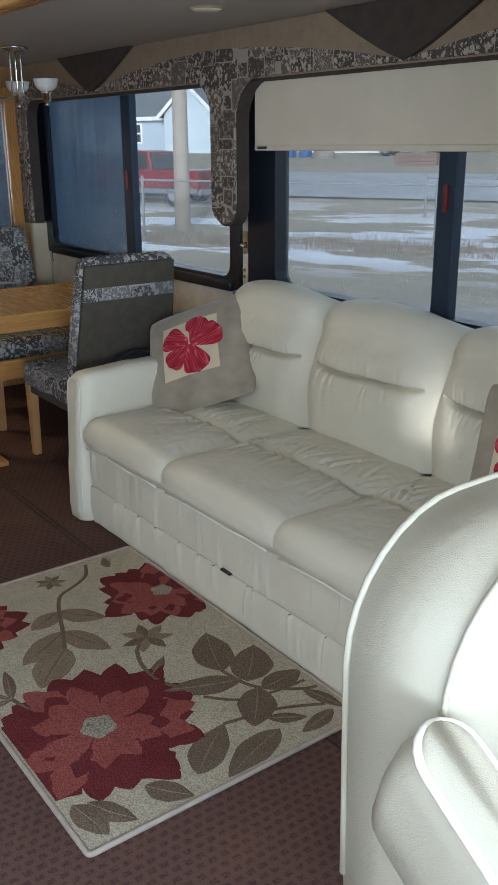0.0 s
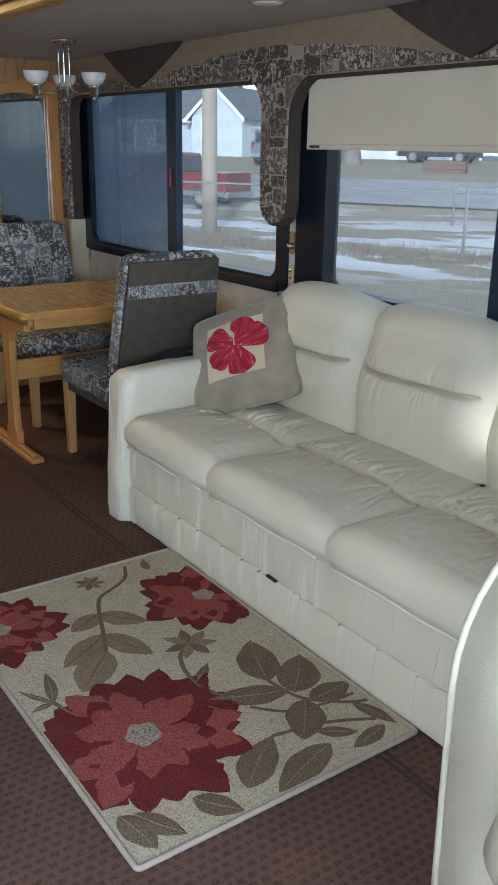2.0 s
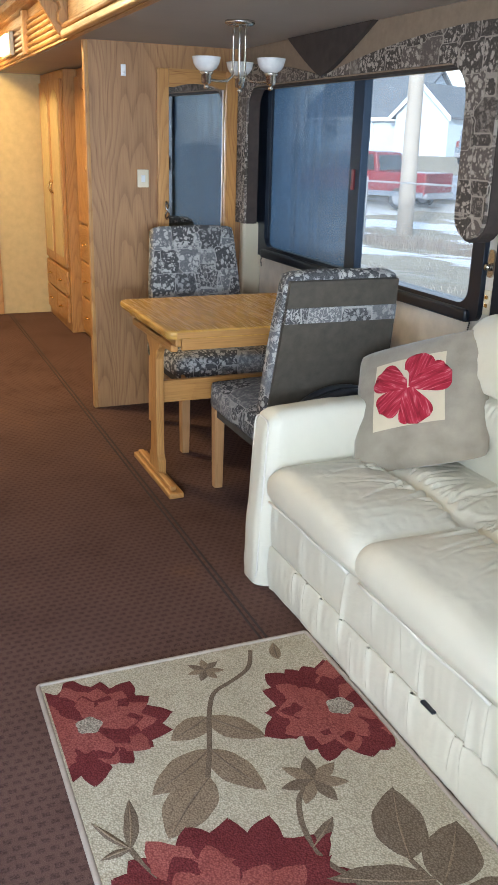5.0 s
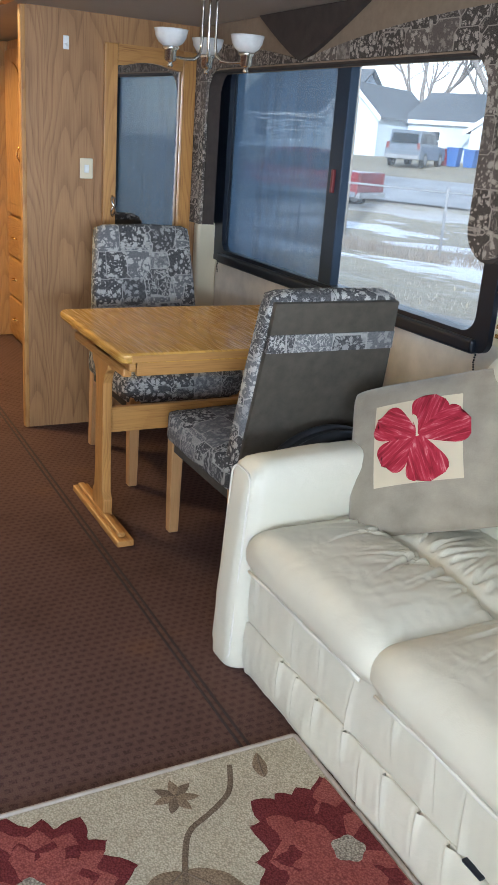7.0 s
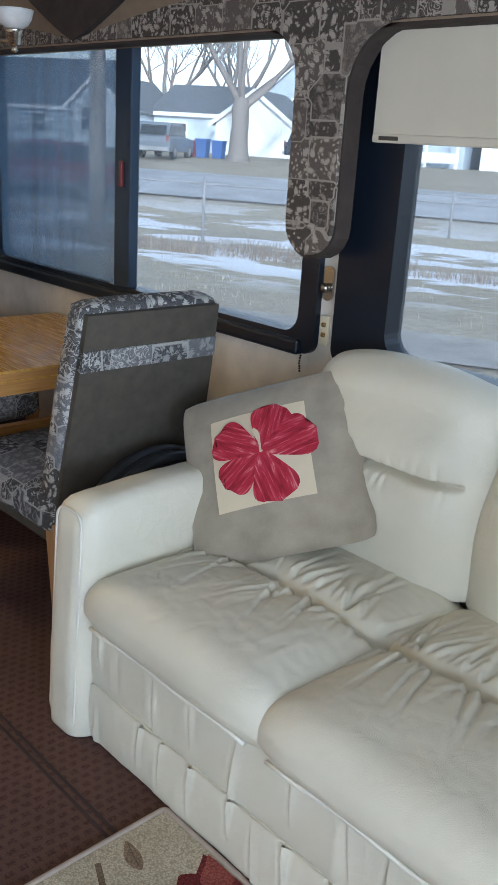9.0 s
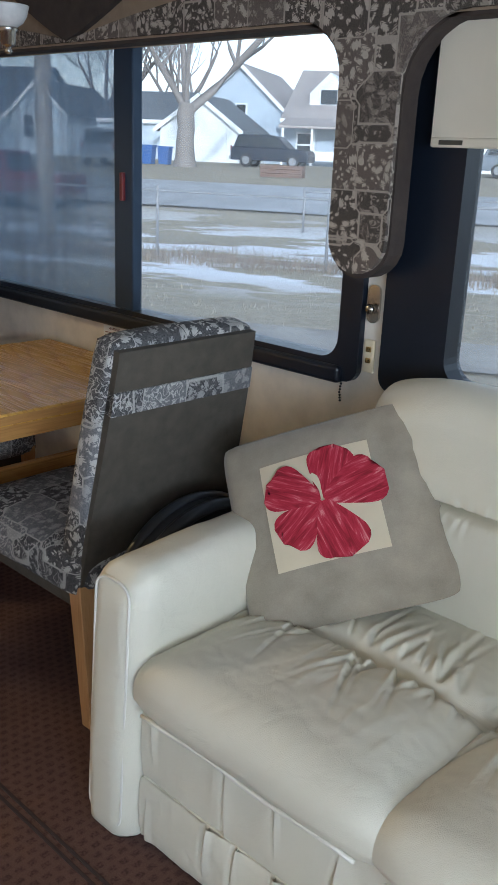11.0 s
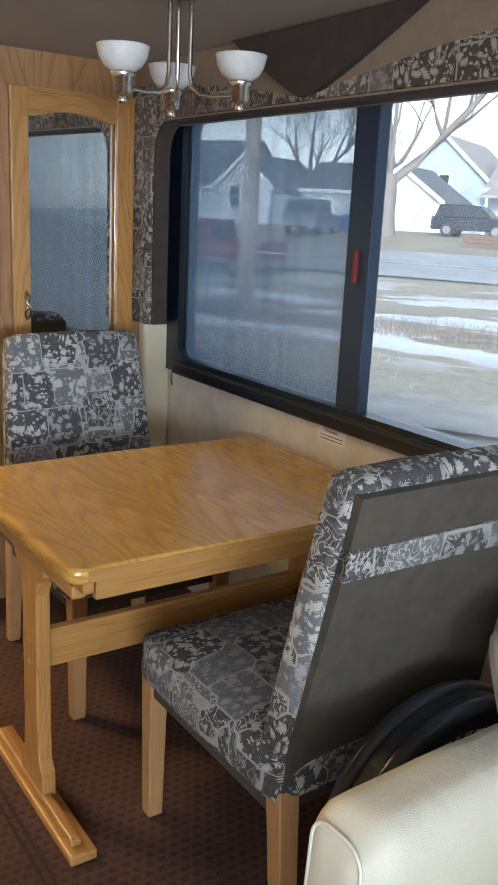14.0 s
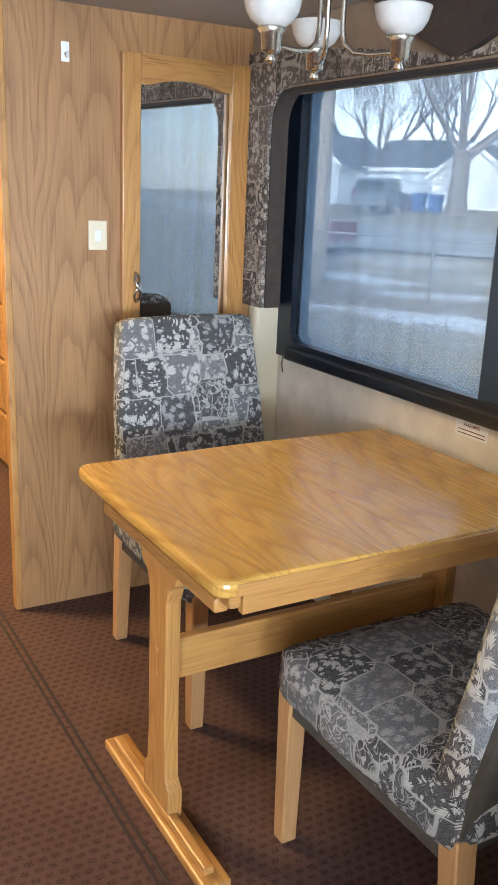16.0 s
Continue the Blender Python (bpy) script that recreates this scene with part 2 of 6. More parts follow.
def screen_material(name, colour, open_share):
    """Fine woven mesh seen as an even veil."""
    m = bpy.data.materials.new(name)
    m.use_nodes = True
    n, l = m.node_tree.nodes, m.node_tree.links
    b = n["Principled BSDF"]
    b.inputs["Base Color"].default_value = (*colour, 1)
    b.inputs["Roughness"].default_value = 0.8
    tr, mx = n.new("ShaderNodeBsdfTransparent"), n.new("ShaderNodeMixShader")
    v = coords(n, l, (1, 1, 1))
    streak = noise_of(n, l, coords(n, l, (0.2, 9, 0.2)), 1.6, 2)
    fac = ramp(n, l, streak, [(0.3, (open_share - 0.06,) * 3), (0.7, (open_share + 0.06,) * 3)])
    l.new(fac, mx.inputs[0])
    l.new(b.outputs[0], mx.inputs[1])
    l.new(tr.outputs[0], mx.inputs[2])
    l.new(mx.outputs[0], n["Material Output"].inputs["Surface"])
    return m


def glow_material(name, colour, strength):
    m = bpy.data.materials.new(name)
    m.use_nodes = True
    b = m.node_tree.nodes["Principled BSDF"]
    b.inputs["Base Color"].default_value = (*colour, 1)
    b.inputs["Emission Color"].default_value = (*colour, 1)
    b.inputs["Emission Strength"].default_value = strength
    return m


OAK_D, OAK_L = (0.30, 0.120, 0.030), (0.56, 0.290, 0.085)
M = dict(
    carpet=carpet_material(),
    seam=plain("carpet_seam", (0.040, 0.024, 0.022), 0.95),
    leather=leather_material("cream_leather", (0.77, 0.725, 0.590)),
    piping=plain("leather_piping", (0.82, 0.78, 0.69), 0.35, vary=0.05),
    oak_y=wood("oak_along_y", OAK_D, OAK_L, "y"),
    oak_x=wood("oak_along_x", OAK_D, OAK_L, "x", figure=0.2),
    oak_z=wood("oak_along_z", OAK_D, OAK_L, "z"),
    panel_oak=wood("printed_oak_panel", (0.210, 0.092, 0.034), (0.455, 0.245, 0.100), "z", 0.42, 0.16, 0.42, 4.0, 60.0),
    beech=wood("pale_beech", (0.42, 0.215, 0.080), (0.56, 0.31, 0.13), "z", 0.4, 0.2, 0.2),
    ceiling=plain("padded_ceiling_vinyl", (0.38, 0.345, 0.30), 0.8, vary=0.05, scale=3),
    wallpaper=plain("cream_wallpaper", (0.70, 0.635, 0.545), 0.7, vary=0.13, scale=11),
    tan_paper=plain("tan_wallpaper", (0.56, 0.42, 0.20), 0.75, vary=0.08, scale=18),
    valance_tan=plain("tan_valance_felt", (0.26, 0.190, 0.125), 0.9, vary=0.10, scale=30),
    valance_dark=plain("dark_brown_velour", (0.050, 0.036, 0.028), 0.9, vary=0.2, scale=20),
    tapestry=patchwork_material("grey_patchwork_tapestry", (0.50, 0.48, 0.44), (0.13, 0.128, 0.135), (0.030, 0.029, 0.033), 0.12, "Object", 33.0),
    tapestry_valance=patchwork_material("brown_patchwork_tapestry", (0.46, 0.395, 0.325), (0.105, 0.082, 0.068), (0.036, 0.028, 0.024), 0.115, "Object", 36.0),
    suede=plain("olive_brown_suede", (0.074, 0.062, 0.046), 0.95, vary=0.22, scale=30, grain=0.6),
    black=plain("black_window_frame", (0.008, 0.012, 0.021), 0.35, vary=0.1),
    blind=plain("cream_roller_blind", (0.66, 0.59, 0.465), 0.85, vary=0.04, scale=5),
    chrome=plain("brushed_nickel", (0.60, 0.57, 0.52), 0.25, 1.0, vary=0.04, grain=0.05),
    brass=plain("polished_brass", (0.75, 0.55, 0.24), 0.25, 1.0, vary=0.05, grain=0.05),
    shade=plain("alabaster_glass", (0.62, 0.61, 0.58), 0.25, vary=0.14, scale=24),
    ivory=plain("ivory_plastic", (0.72, 0.63, 0.45), 0.4, vary=0.03),
    white=plain("white_plastic", (0.82, 0.82, 0.80), 0.4, vary=0.03),
    black_plastic=plain("black_ribbed_plastic", (0.018, 0.020, 0.024), 0.3, vary=0.2),
    glass=glass_material("window_glass", (0.78, 0.81, 0.83), 0.06, 0.075),
    screen=screen_material("blue_grey_window_screen", (0.17, 0.26, 0.38), 0.80),
)
M["weave"] = plain("screen_weave", (0.085, 0.150, 0.235), 0.8)
M["post"] = plain("blue_black_window_post", (0.016, 0.034, 0.062), 0.6, vary=0.1)
mm, nn, ll, bb = material("mirror_silver", 0.02, 1.0)
bb.inputs["Base Color"].default_value = (0.86, 0.88, 0.88, 1)
M["mirror"] = mm


# ---- building helpers ----
def finish(bm, smooth=False):
    bmesh.ops.recalc_face_normals(bm, faces=bm.faces)
    me = bpy.data.meshes.new("mesh")
    bm.to_mesh(me)
    bm.free()
    if smooth:
        for p in me.polygons:
            p.use_smooth = True
    return me


def part(name, bm, mat, parent=None, label="", smooth=False):
    """Links a bmesh as one mesh object, under a thing or a part if one is given."""
    me = finish(bm, smooth)
    me.name = name
    me.materials.append(M[mat] if isinstance(mat, str) else mat)
    ob = new(name, me)
    if parent is not None:
        ob.parent = parent
    if label:
        tagged(ob, label)
    return ob


def thing(name, x, y, z, label, category, group="", kind="", rz=0.0):
    ob = new(name)
    ob.empty_display_size = 0.05
    ob.matrix_basis = pose(x, y, z, 0, 0, rz)
    return tagged(ob, label, category, group, kind)


def structure(name, bm, mat, label="", category="", smooth=False):
    return tagged(part(name, bm, mat, None, "", smooth), label, category, "", "structure")


def box(lo, hi, bevel=0.0, seg=2, bm=None):
    """A box between two corners, with rounded edges."""
    b = bmesh.new()
    c = [(l + h) / 2 for l, h in zip(lo, hi)]
    s = [abs(h - l) for l, h in zip(lo, hi)]
    bmesh.ops.create_cube(b, size=1.0, matrix=Matrix.Translation(c) @ Matrix.Diagonal((*s, 1)))
    if bevel:
        bmesh.ops.bevel(b, geom=list(b.edges), offset=min(bevel, min(s) * 0.49), segments=seg, profile=0.5, affect="EDGES")
    return join(bm, b) if bm is not None else b


def join(bm, other):
    me = bpy.data.meshes.new("tmp")
    other.to_mesh(me)
    other.free()
    bm.from_mesh(me)
    bpy.data.meshes.remove(me)
    return bm


def boxes(items, bevel=0.0):
    bm = bmesh.new()
    for lo, hi in items:
        box(lo, hi, bevel, 2, bm)
    return bm


def moved(bm, m):
    bmesh.ops.transform(bm, matrix=m, verts=bm.verts)
    return bm


def prism(outline, depth, axes="xz", at=0.0, bevel=0.0):
    """An outline in a plane, extruded along the third axis from at to at + depth."""
    bm = bmesh.new()
    def place(u, v, w):
        return {"xz": (u, w, v), "yz": (w, u, v), "xy": (u, v, w)}[axes]
    a = [bm.verts.new(place(u, v, at)) for u, v in outline]
    b = [bm.verts.new(place(u, v, at + depth)) for u, v in outline]
    k = len(outline)
    bm.faces.new(a)
    bm.faces.new(b[::-1])
    for i in range(k):
        bm.faces.new((a[i], b[i], b[(i + 1) % k], a[(i + 1) % k]))
    if bevel:
        bmesh.ops.recalc_face_normals(bm, faces=bm.faces)
        edges = [e for e in bm.edges if e.calc_face_angle(0) > 0.6]
        bmesh.ops.bevel(bm, geom=edges, offset=bevel, segments=2, profile=0.5, affect="EDGES")
    return bm


def sweep(points, radius, sides=8, close=False):
    """A round tube along points; radius may be a list."""
    bm = bmesh.new()
    pts = [Vector(p) for p in points]
    k = len(pts)
    rings = []
    side = None
    for i, p in enumerate(pts):
        a = pts[(i - 1) % k] if close or i else p
        b = pts[(i + 1) % k] if close or i < k - 1 else p
        d = (b - a).normalized()
        if side is None:
            side = d.orthogonal().normalized()
        side = (side - d * side.dot(d)).normalized()
        other = d.cross(side)
        r = radius[i] if isinstance(radius, (list, tuple)) else radius
        rings.append([bm.verts.new(p + r * (math.cos(t) * side + math.sin(t) * other)) for t in (2 * math.pi * j / sides for j in range(sides))])
    for i in range(k if close else k - 1):
        a, b = rings[i], rings[(i + 1) % k]
        for j in range(sides):
            bm.faces.new((a[j], a[(j + 1) % sides], b[(j + 1) % sides], b[j]))
    if not close:
        bm.faces.new(rings[0][::-1])
        bm.faces.new(rings[-1])
    return bm


def lathe(profile, steps=28, centre=(0, 0)):
    """A solid of revolution about z from (radius, z) pairs."""
    bm = bmesh.new()
    rings = []
    for r, z in profile:
        rings.append([bm.verts.new((centre[0] + max(r, 1e-4) * math.cos(2 * math.pi * j / steps), centre[1] + max(r, 1e-4) * math.sin(2 * math.pi * j / steps), z)) for j in range(steps)])
    for a, b in zip(rings, rings[1:]):
        for j in range(steps):
            bm.faces.new((a[j], a[(j + 1) % steps], b[(j + 1) % steps], b[j]))
    bm.faces.new(rings[0][::-1])
    bm.faces.new(rings[-1])
    return bm


def rounded(lo, hi, r, steps=5):
    """Outline of a rectangle with round corners in its own plane; r: one radius or four (from lo,lo round)."""
    rs = r if isinstance(r, (list, tuple)) else [r] * 4
    (a, b), (c, d) = lo, hi
    out = []
    for (cx, cy), start, q in (((a, b), 180, rs[0]), ((c, b), 270, rs[1]), ((c, d), 0, rs[2]), ((a, d), 90, rs[3])):
        sx, sy = (1 if cx == a else -1), (1 if cy == b else -1)
        for i in range(steps + 1):
            t = radians(start + 90 * i / steps)
            out.append((cx + sx * q + q * math.cos(t), cy + sy * q + q * math.sin(t)))
            if q < 1e-5:
                break
    return out


def ring_prism(outer, inner, depth, axes="xz", at=0.0):
    """A plate between two outlines with the same number of points, extruded."""
    bm = bmesh.new()
    def place(u, v, w):
        return {"xz": (u, w, v), "yz": (w, u, v), "xy": (u, v, w)}[axes]
    k = len(outer)
    rows = [[bm.verts.new(place(u, v, w)) for u, v in o] for o, w in ((outer, at), (inner, at), (inner, at + depth), (outer, at + depth))]
    for q in range(4):
        a, b = rows[q], rows[(q + 1) % 4]
        for i in range(k):
            bm.faces.new((a[i], a[(i + 1) % k], b[(i + 1) % k], b[i]))
    return bm


def cushion(size, r=0.05, puff=0.02, cuts=10, wrinkle=0.003, seed=0.0, ripple=0.0):
    """A soft block centred on its origin: rounded edges, swollen faces, small folds."""
    bm = bmesh.new()
    bmesh.ops.create_cube(bm, size=2.0)
    bmesh.ops.subdivide_edges(bm, edges=list(bm.edges), cuts=cuts, use_grid_fill=True)
    hx, hy, hz = (s / 2 for s in size)
    for v in bm.verts:
        x, y, z = v.co
        p = Vector((x * hx, y * hy, z * hz))
        inner = Vector((max(-hx + r, min(hx - r, p.x)), max(-hy + r, min(hy - r, p.y)), max(-hz + r, min(hz - r, p.z))))
        d = p - inner
        if d.length > 1e-9:
            p = inner + d.normalized() * r
        bulge = puff * ((1 - x * x) * (1 - y * y) * abs(z) ** 3, 0)[0]
        p.z += math.copysign(bulge, z) if abs(z) > 0.3 else 0
        p.x += math.copysign(puff * 0.7 * (1 - y * y) * (1 - z * z) * abs(x) ** 3, x)
        p.y += math.copysign(puff * 0.7 * (1 - x * x) * (1 - z * z) * abs(y) ** 3, y)
        if ripple:
            p.z += ripple * math.sin(p.y * 95 + 3 * noise.noise((p.x * 6, p.y * 6, seed))) * max(0, noise.noise((p.x * 7, p.y * 3, seed + 5)))
        nse = noise.noise_vector(Vector((p.x * 9 + seed, p.y * 9, p.z * 9)))
        v.co = p + nse * wrinkle
    return bm


# ---- the large structure ----
WX, PY, CZ = 4.03, 6.43, 1.925      # window wall, partition, slide-out ceiling
MAIN_Z = 2.27
structure("floor", boxes([((0.5, -0.7, -0.05), (3.06, 10.6, 0.0)), ((3.06, 1.87, -0.05), (4.09, 10.6, 0.0))]), "carpet", "mauve-brown woven carpet with small dashes, worn in the aisle", "carpet")
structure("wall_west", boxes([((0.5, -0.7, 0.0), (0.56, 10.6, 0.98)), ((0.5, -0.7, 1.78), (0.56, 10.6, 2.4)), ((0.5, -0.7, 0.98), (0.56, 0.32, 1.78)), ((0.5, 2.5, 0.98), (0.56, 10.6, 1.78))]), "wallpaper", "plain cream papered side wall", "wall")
# unseen sheet added in the cab's side opening: stops the sun, lets soft light through
shade_cloth = bpy.data.materials.new("sun_stopping_cloth")
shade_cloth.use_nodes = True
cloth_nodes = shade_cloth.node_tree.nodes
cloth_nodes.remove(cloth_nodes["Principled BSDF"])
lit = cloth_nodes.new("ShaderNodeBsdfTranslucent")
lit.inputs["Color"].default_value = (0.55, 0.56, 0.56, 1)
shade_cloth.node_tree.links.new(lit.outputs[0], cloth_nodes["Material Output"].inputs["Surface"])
structure("unseen_sun_shade", box((0.515, 0.32, 0.98), (0.520, 2.5, 1.78)), shade_cloth, "unseen white sheet added in the cab side opening to stop the sun", "window")
# front wall with the windscreen's opening
structure("wall_front", boxes([((0.56, -0.7, 0), (3.06, -0.64, 0.9)), ((0.56, -0.7, 2.22), (3.06, -0.64, 2.4)), ((0.56, -0.7, 0.9), (0.66, -0.64, 2.22)), ((2.96, -0.7, 0.9), (3.06, -0.64, 2.22))]), "wallpaper", "plain cream front wall around the windscreen", "wall")
structure("wall_cab_side", box((3.0, -0.64, 0.0), (3.06, 1.93, 2.4)), "wallpaper", "plain cream cab side wall", "wall")
structure("wall_slide_front", box((3.06, 1.87, 0.0), (4.09, 1.93, 2.2)), "wallpaper", "cream end wall of the slide-out", "wall")
W1 = (4.36, 6.40, 0.885, 1.76)      # dinette window: y0, y1, z0, z1
W2 = (2.05, 4.215, 0.885, 1.76)     # sofa window
structure("wall_window", boxes([
    ((WX, 1.93, 0.0), (WX + 0.06, 6.52, 0.885)), ((WX, 1.93, 1.76), (WX + 0.06, 6.52, 2.2)),
    ((WX, 1.93, 0.885), (WX + 0.06, W2[0], 1.76)), ((WX, W2[1], 0.885), (WX + 0.06, W1[0], 1.76)), ((WX, W1[1], 0.885), (WX + 0.06, 6.52, 1.76))]),
    "wallpaper", "cream marbled wallpaper below the slide-out windows", "wall")
structure("ceiling_slide", box((3.02, 1.93, CZ), (WX, 9.5, CZ + 0.08)), "ceiling", "padded cream ceiling of the slide-out", "ceiling")
structure("ceiling_main", box((0.56, -0.64, MAIN_Z), (3.02, 10.6, MAIN_Z + 0.08)), "ceiling", "padded cream main ceiling", "ceiling")
structure("wall_rear", boxes([((0.56, 10.5, 0), (4.1, 10.6, 2.4))]), "tan_paper", "plain tan rear wall", "wall")
structure("wall_rear_side", box((3.9, 6.52, 0.0), (4.09, 10.5, 2.2)), "panel_oak", "plain oak side wall behind the wardrobes", "wall")

# carpet seam along the slide-out's edge, its shadow lines laid as dark strips
structure("trim_carpet_seam", boxes([((2.976, 1.95, -0.002), (2.984, 9.36, 0.003)), ((2.997, 1.95, -0.002), (3.005, 9.36, 0.003))], 0.001), "seam", "two thin dark strips drawn as the shadow lines of the carpeted slide-out ridge", "trim")

# partition of the slide-out with its oak edge
structure("partition", boxes([((3.075, PY, 0.0), (3.488, PY + 0.035, CZ)), ((3.872, PY, 0.0), (WX, PY + 0.035, CZ)), ((3.488, PY, 0.0), (3.872, PY + 0.035, 0.375)), ((3.488, PY, 1.738), (3.872, PY + 0.035, CZ))]), "panel_oak", "wood-grain printed partition panel beside the dinette", "wall")
structure("trim_partition_edge", box((3.052, PY - 0.004, 0.0), (3.075, PY + 0.04, CZ - 0.002), 0.004), "oak_z", "solid oak edge strip of the partition", "trim")
structure("trim_corner_post", box((3.915, 6.365, 0.0), (WX, PY - 0.002, 1.03), 0.018, 3), "ivory", "cream padded corner post under the valance", "trim")


# ---- windows ----
def window(name, y0, y1, z0, z1, jamb, mull, screened, label):
    """A slider in a black rounded frame: y0 < y1; jamb: width of the wide left member; mull: (low, high) of the middle post."""
    w = thing(name, WX, (y0 + y1) / 2, z0, label, "window", "", "structure")
    my, mz = (y0 + y1) / 2, z0
    outer = rounded((y0 - 0.05 - my, -0.035), (y1 + 0.02 - my, z1 - z0 + 0.03), 0.041, 6)
    inner = rounded((y0 + 0.02 - my, 0.022), (y1 - jamb - my, z1 - z0 - 0.01), 0.06, 6)
    fr = part("window_frame", ring_prism(outer, inner, 0.075, "yz", -0.022), "black", w)
    part("bottom_rail", box((-0.04, y0 - my + 0.0, -0.042), (-0.0, y1 - my - 0.10, 0.006), 0.012, 3), "black", w, "rounded black bottom rail")
    part("mullion", box((-0.012, mull[0] - my, 0.0), (0.03, mull[1] - my, z1 - z0), 0.006), "post", w)
    for a, b, x in ((y0 - my, mull[0] - my + 0.02, 0.022), (mull[1] - my - 0.02, y1 - my - 0.02, 0.036)):
        pane = part("pane", box((x, a + 0.01, 0.01), (x + 0.004, b, z1 - z0 - 0.005)), "glass", w)
        pane.visible_shadow = False
    if screened:
        sc = part("insect_screen", box((0.006, mull[1] - my - 0.005, 0.01), (0.0075, y1 - jamb - my + 0.01, z1 - z0)), "screen", w, "hazy blue-grey insect screen")
        vs, fs = [], []
        for k in range(int((y1 - jamb - mull[1]) / 0.002)):
            fy, o = mull[1] - my + 0.002 * k, len(vs)
            for dy in (0.0, 0.00012):
                vs += [(0.0095, fy + dy, 0.012), (0.01036, fy + dy, 0.012), (0.01036, fy + dy, z1 - z0 - 0.004), (0.0095, fy + dy, z1 - z0 - 0.004)]
            fs += [(o, o + 1, o + 2, o + 3), (o + 4, o + 7, o + 6, o + 5)]
        me = bpy.data.meshes.new("screen_weave")
        me.from_pydata(vs, [], fs)
        me.materials.append(M["weave"])
        wv = new("screen_weave", me)
        wv.parent = w
        tagged(wv, kind="stuff")
        part("screen_frame", box((0.0, y1 - jamb - my - 0.012, 0.01), (0.012, y1 - jamb - my + 0.012, z1 - z0)), "black", w)
    latch = part("latch", box((-0.026, (mull[0] + mull[1]) / 2 - my - 0.012, 0.38), (-0.010, (mull[0] + mull[1]) / 2 - my + 0.004, 0.47), 0.004), M["red"], w, "small dark red sliding latch")
    return w


M["red"] = plain("dark_red_plastic", (0.16, 0.02, 0.02), 0.4)
window("window_1", 4.355, 6.395, 0.885, 1.76, 0.115, (5.262, 5.36), True, "dinette slider window, black frame, half veiled by a screen")
window("window_2", 2.03, 4.215, 0.885, 1.76, 0.17, (3.085, 3.17), False, "sofa slider window in a wide black frame")

# ---- valance ----
VX = 3.885
TIPS = (5.415, 3.222)


def scallop(y):
    d = min(abs(y - t) for t in TIPS)
    return 1.740 + 0.112 * (1 - (1 - min(d, 1.12) / 1.2) ** 2)


def arc(cy, cz, r, a0, a1, k=7):
    return [(cy + r * math.cos(radians(a0 + (a1 - a0) * i / k)), cz + r * math.sin(radians(a0 + (a1 - a0) * i / k))) for i in range(k + 1)]


def valance_outline(grow=0.0):
    """Tapestry band with three legs: end strip, rounded middle tongue, end strip."""
    ym0, ym1, yl, yr, zt = 4.165 - grow, 4.335 + grow, 6.285 - grow, 2.10 + grow, 1.735 - grow
    out = [(6.425, 1.03), (yl, 1.03), *arc(yl - 0.11, zt - 0.11, 0.11, 0, 90), *arc(ym1 + 0.13, zt - 0.13, 0.13, 90, 180)]
    cy, r = (ym0 + ym1) / 2, (ym1 - ym0) / 2
    out += [(cy + r * math.cos(radians(a)), 1.245 - grow + r * math.sin(radians(a))) for a in range(0, -181, -18)]
    out += [*arc(ym0 - 0.16, zt - 0.16, 0.16, 0, 90), *arc(yr + 0.12, zt - 0.12, 0.12, 90, 180), (yr, 1.03), (1.94, 1.03)]
    ys = [1.94 + (6.425 - 1.94) * i / 72 for i in range(73)]
    return out + [(y, scallop(y)) for y in ys]


val = thing("window_valance", VX, 4.18, 1.03, "padded patchwork tapestry valance with dark brown points above both windows", "valance")
off = Matrix.Translation((-VX, -4.18, -1.03))
part("tapestry_face", moved(prism(valance_outline(), 0.014, "yz", VX), off), "tapestry_valance", val, "brown-grey leaf patchwork facing")
part("velour_core", moved(prism(valance_outline(0.006)[:-73] + [(1.94, 1.72), (6.425, 1.72)], 0.060, "yz", VX + 0.014), off), "valance_dark", val, "dark brown velour returns")
part("header_board", moved(box((VX + 0.0145, 1.94, 1.722), (VX + 0.11, 6.425, CZ - 0.002)), off), "valance_tan", val, "tan felt header")
for t, (ya, yb) in zip(TIPS, ((5.775, 4.975), (3.605, 2.85))):
    left = [(t + (ya - t) * (i / 8) ** 0.86, 1.738 + (CZ - 0.003 - 1.738) * i / 8) for i in range(9)]
    right = [(t + (yb - t) * (i / 8) ** 0.86, 1.738 + (CZ - 0.003 - 1.738) * i / 8) for i in range(8, 0, -1)]
    part("point", moved(prism(left + right, 0.022, "yz", VX - 0.009), off), "valance_dark", val, "dark brown triangular point")

blind = thing("roller_blind", 3.955, 3.09, 1.46, "cream roller blind drawn down over the upper sofa window", "blind")
part("cloth", box((-0.001, -1.02, 0.012), (0.001, 1.02, 0.34)), "blind", blind)
part("hem_bar", box((-0.006, -1.02, 0.0), (0.006, 1.02, 0.022), 0.005), "blind", blind)
part("roller", moved(lathe([(0.022, -1.02), (0.022, 1.02)], 16), Matrix.Translation((0.0, 0, 0.36)) @ pose(0, 0, 0, 90, 0, 0)), "blind", blind, smooth=True)
part("tag", box((-0.0085, 0.935, 0.006), (-0.006, 0.995, 0.016)), "suede", blind, "small dark printed tag")

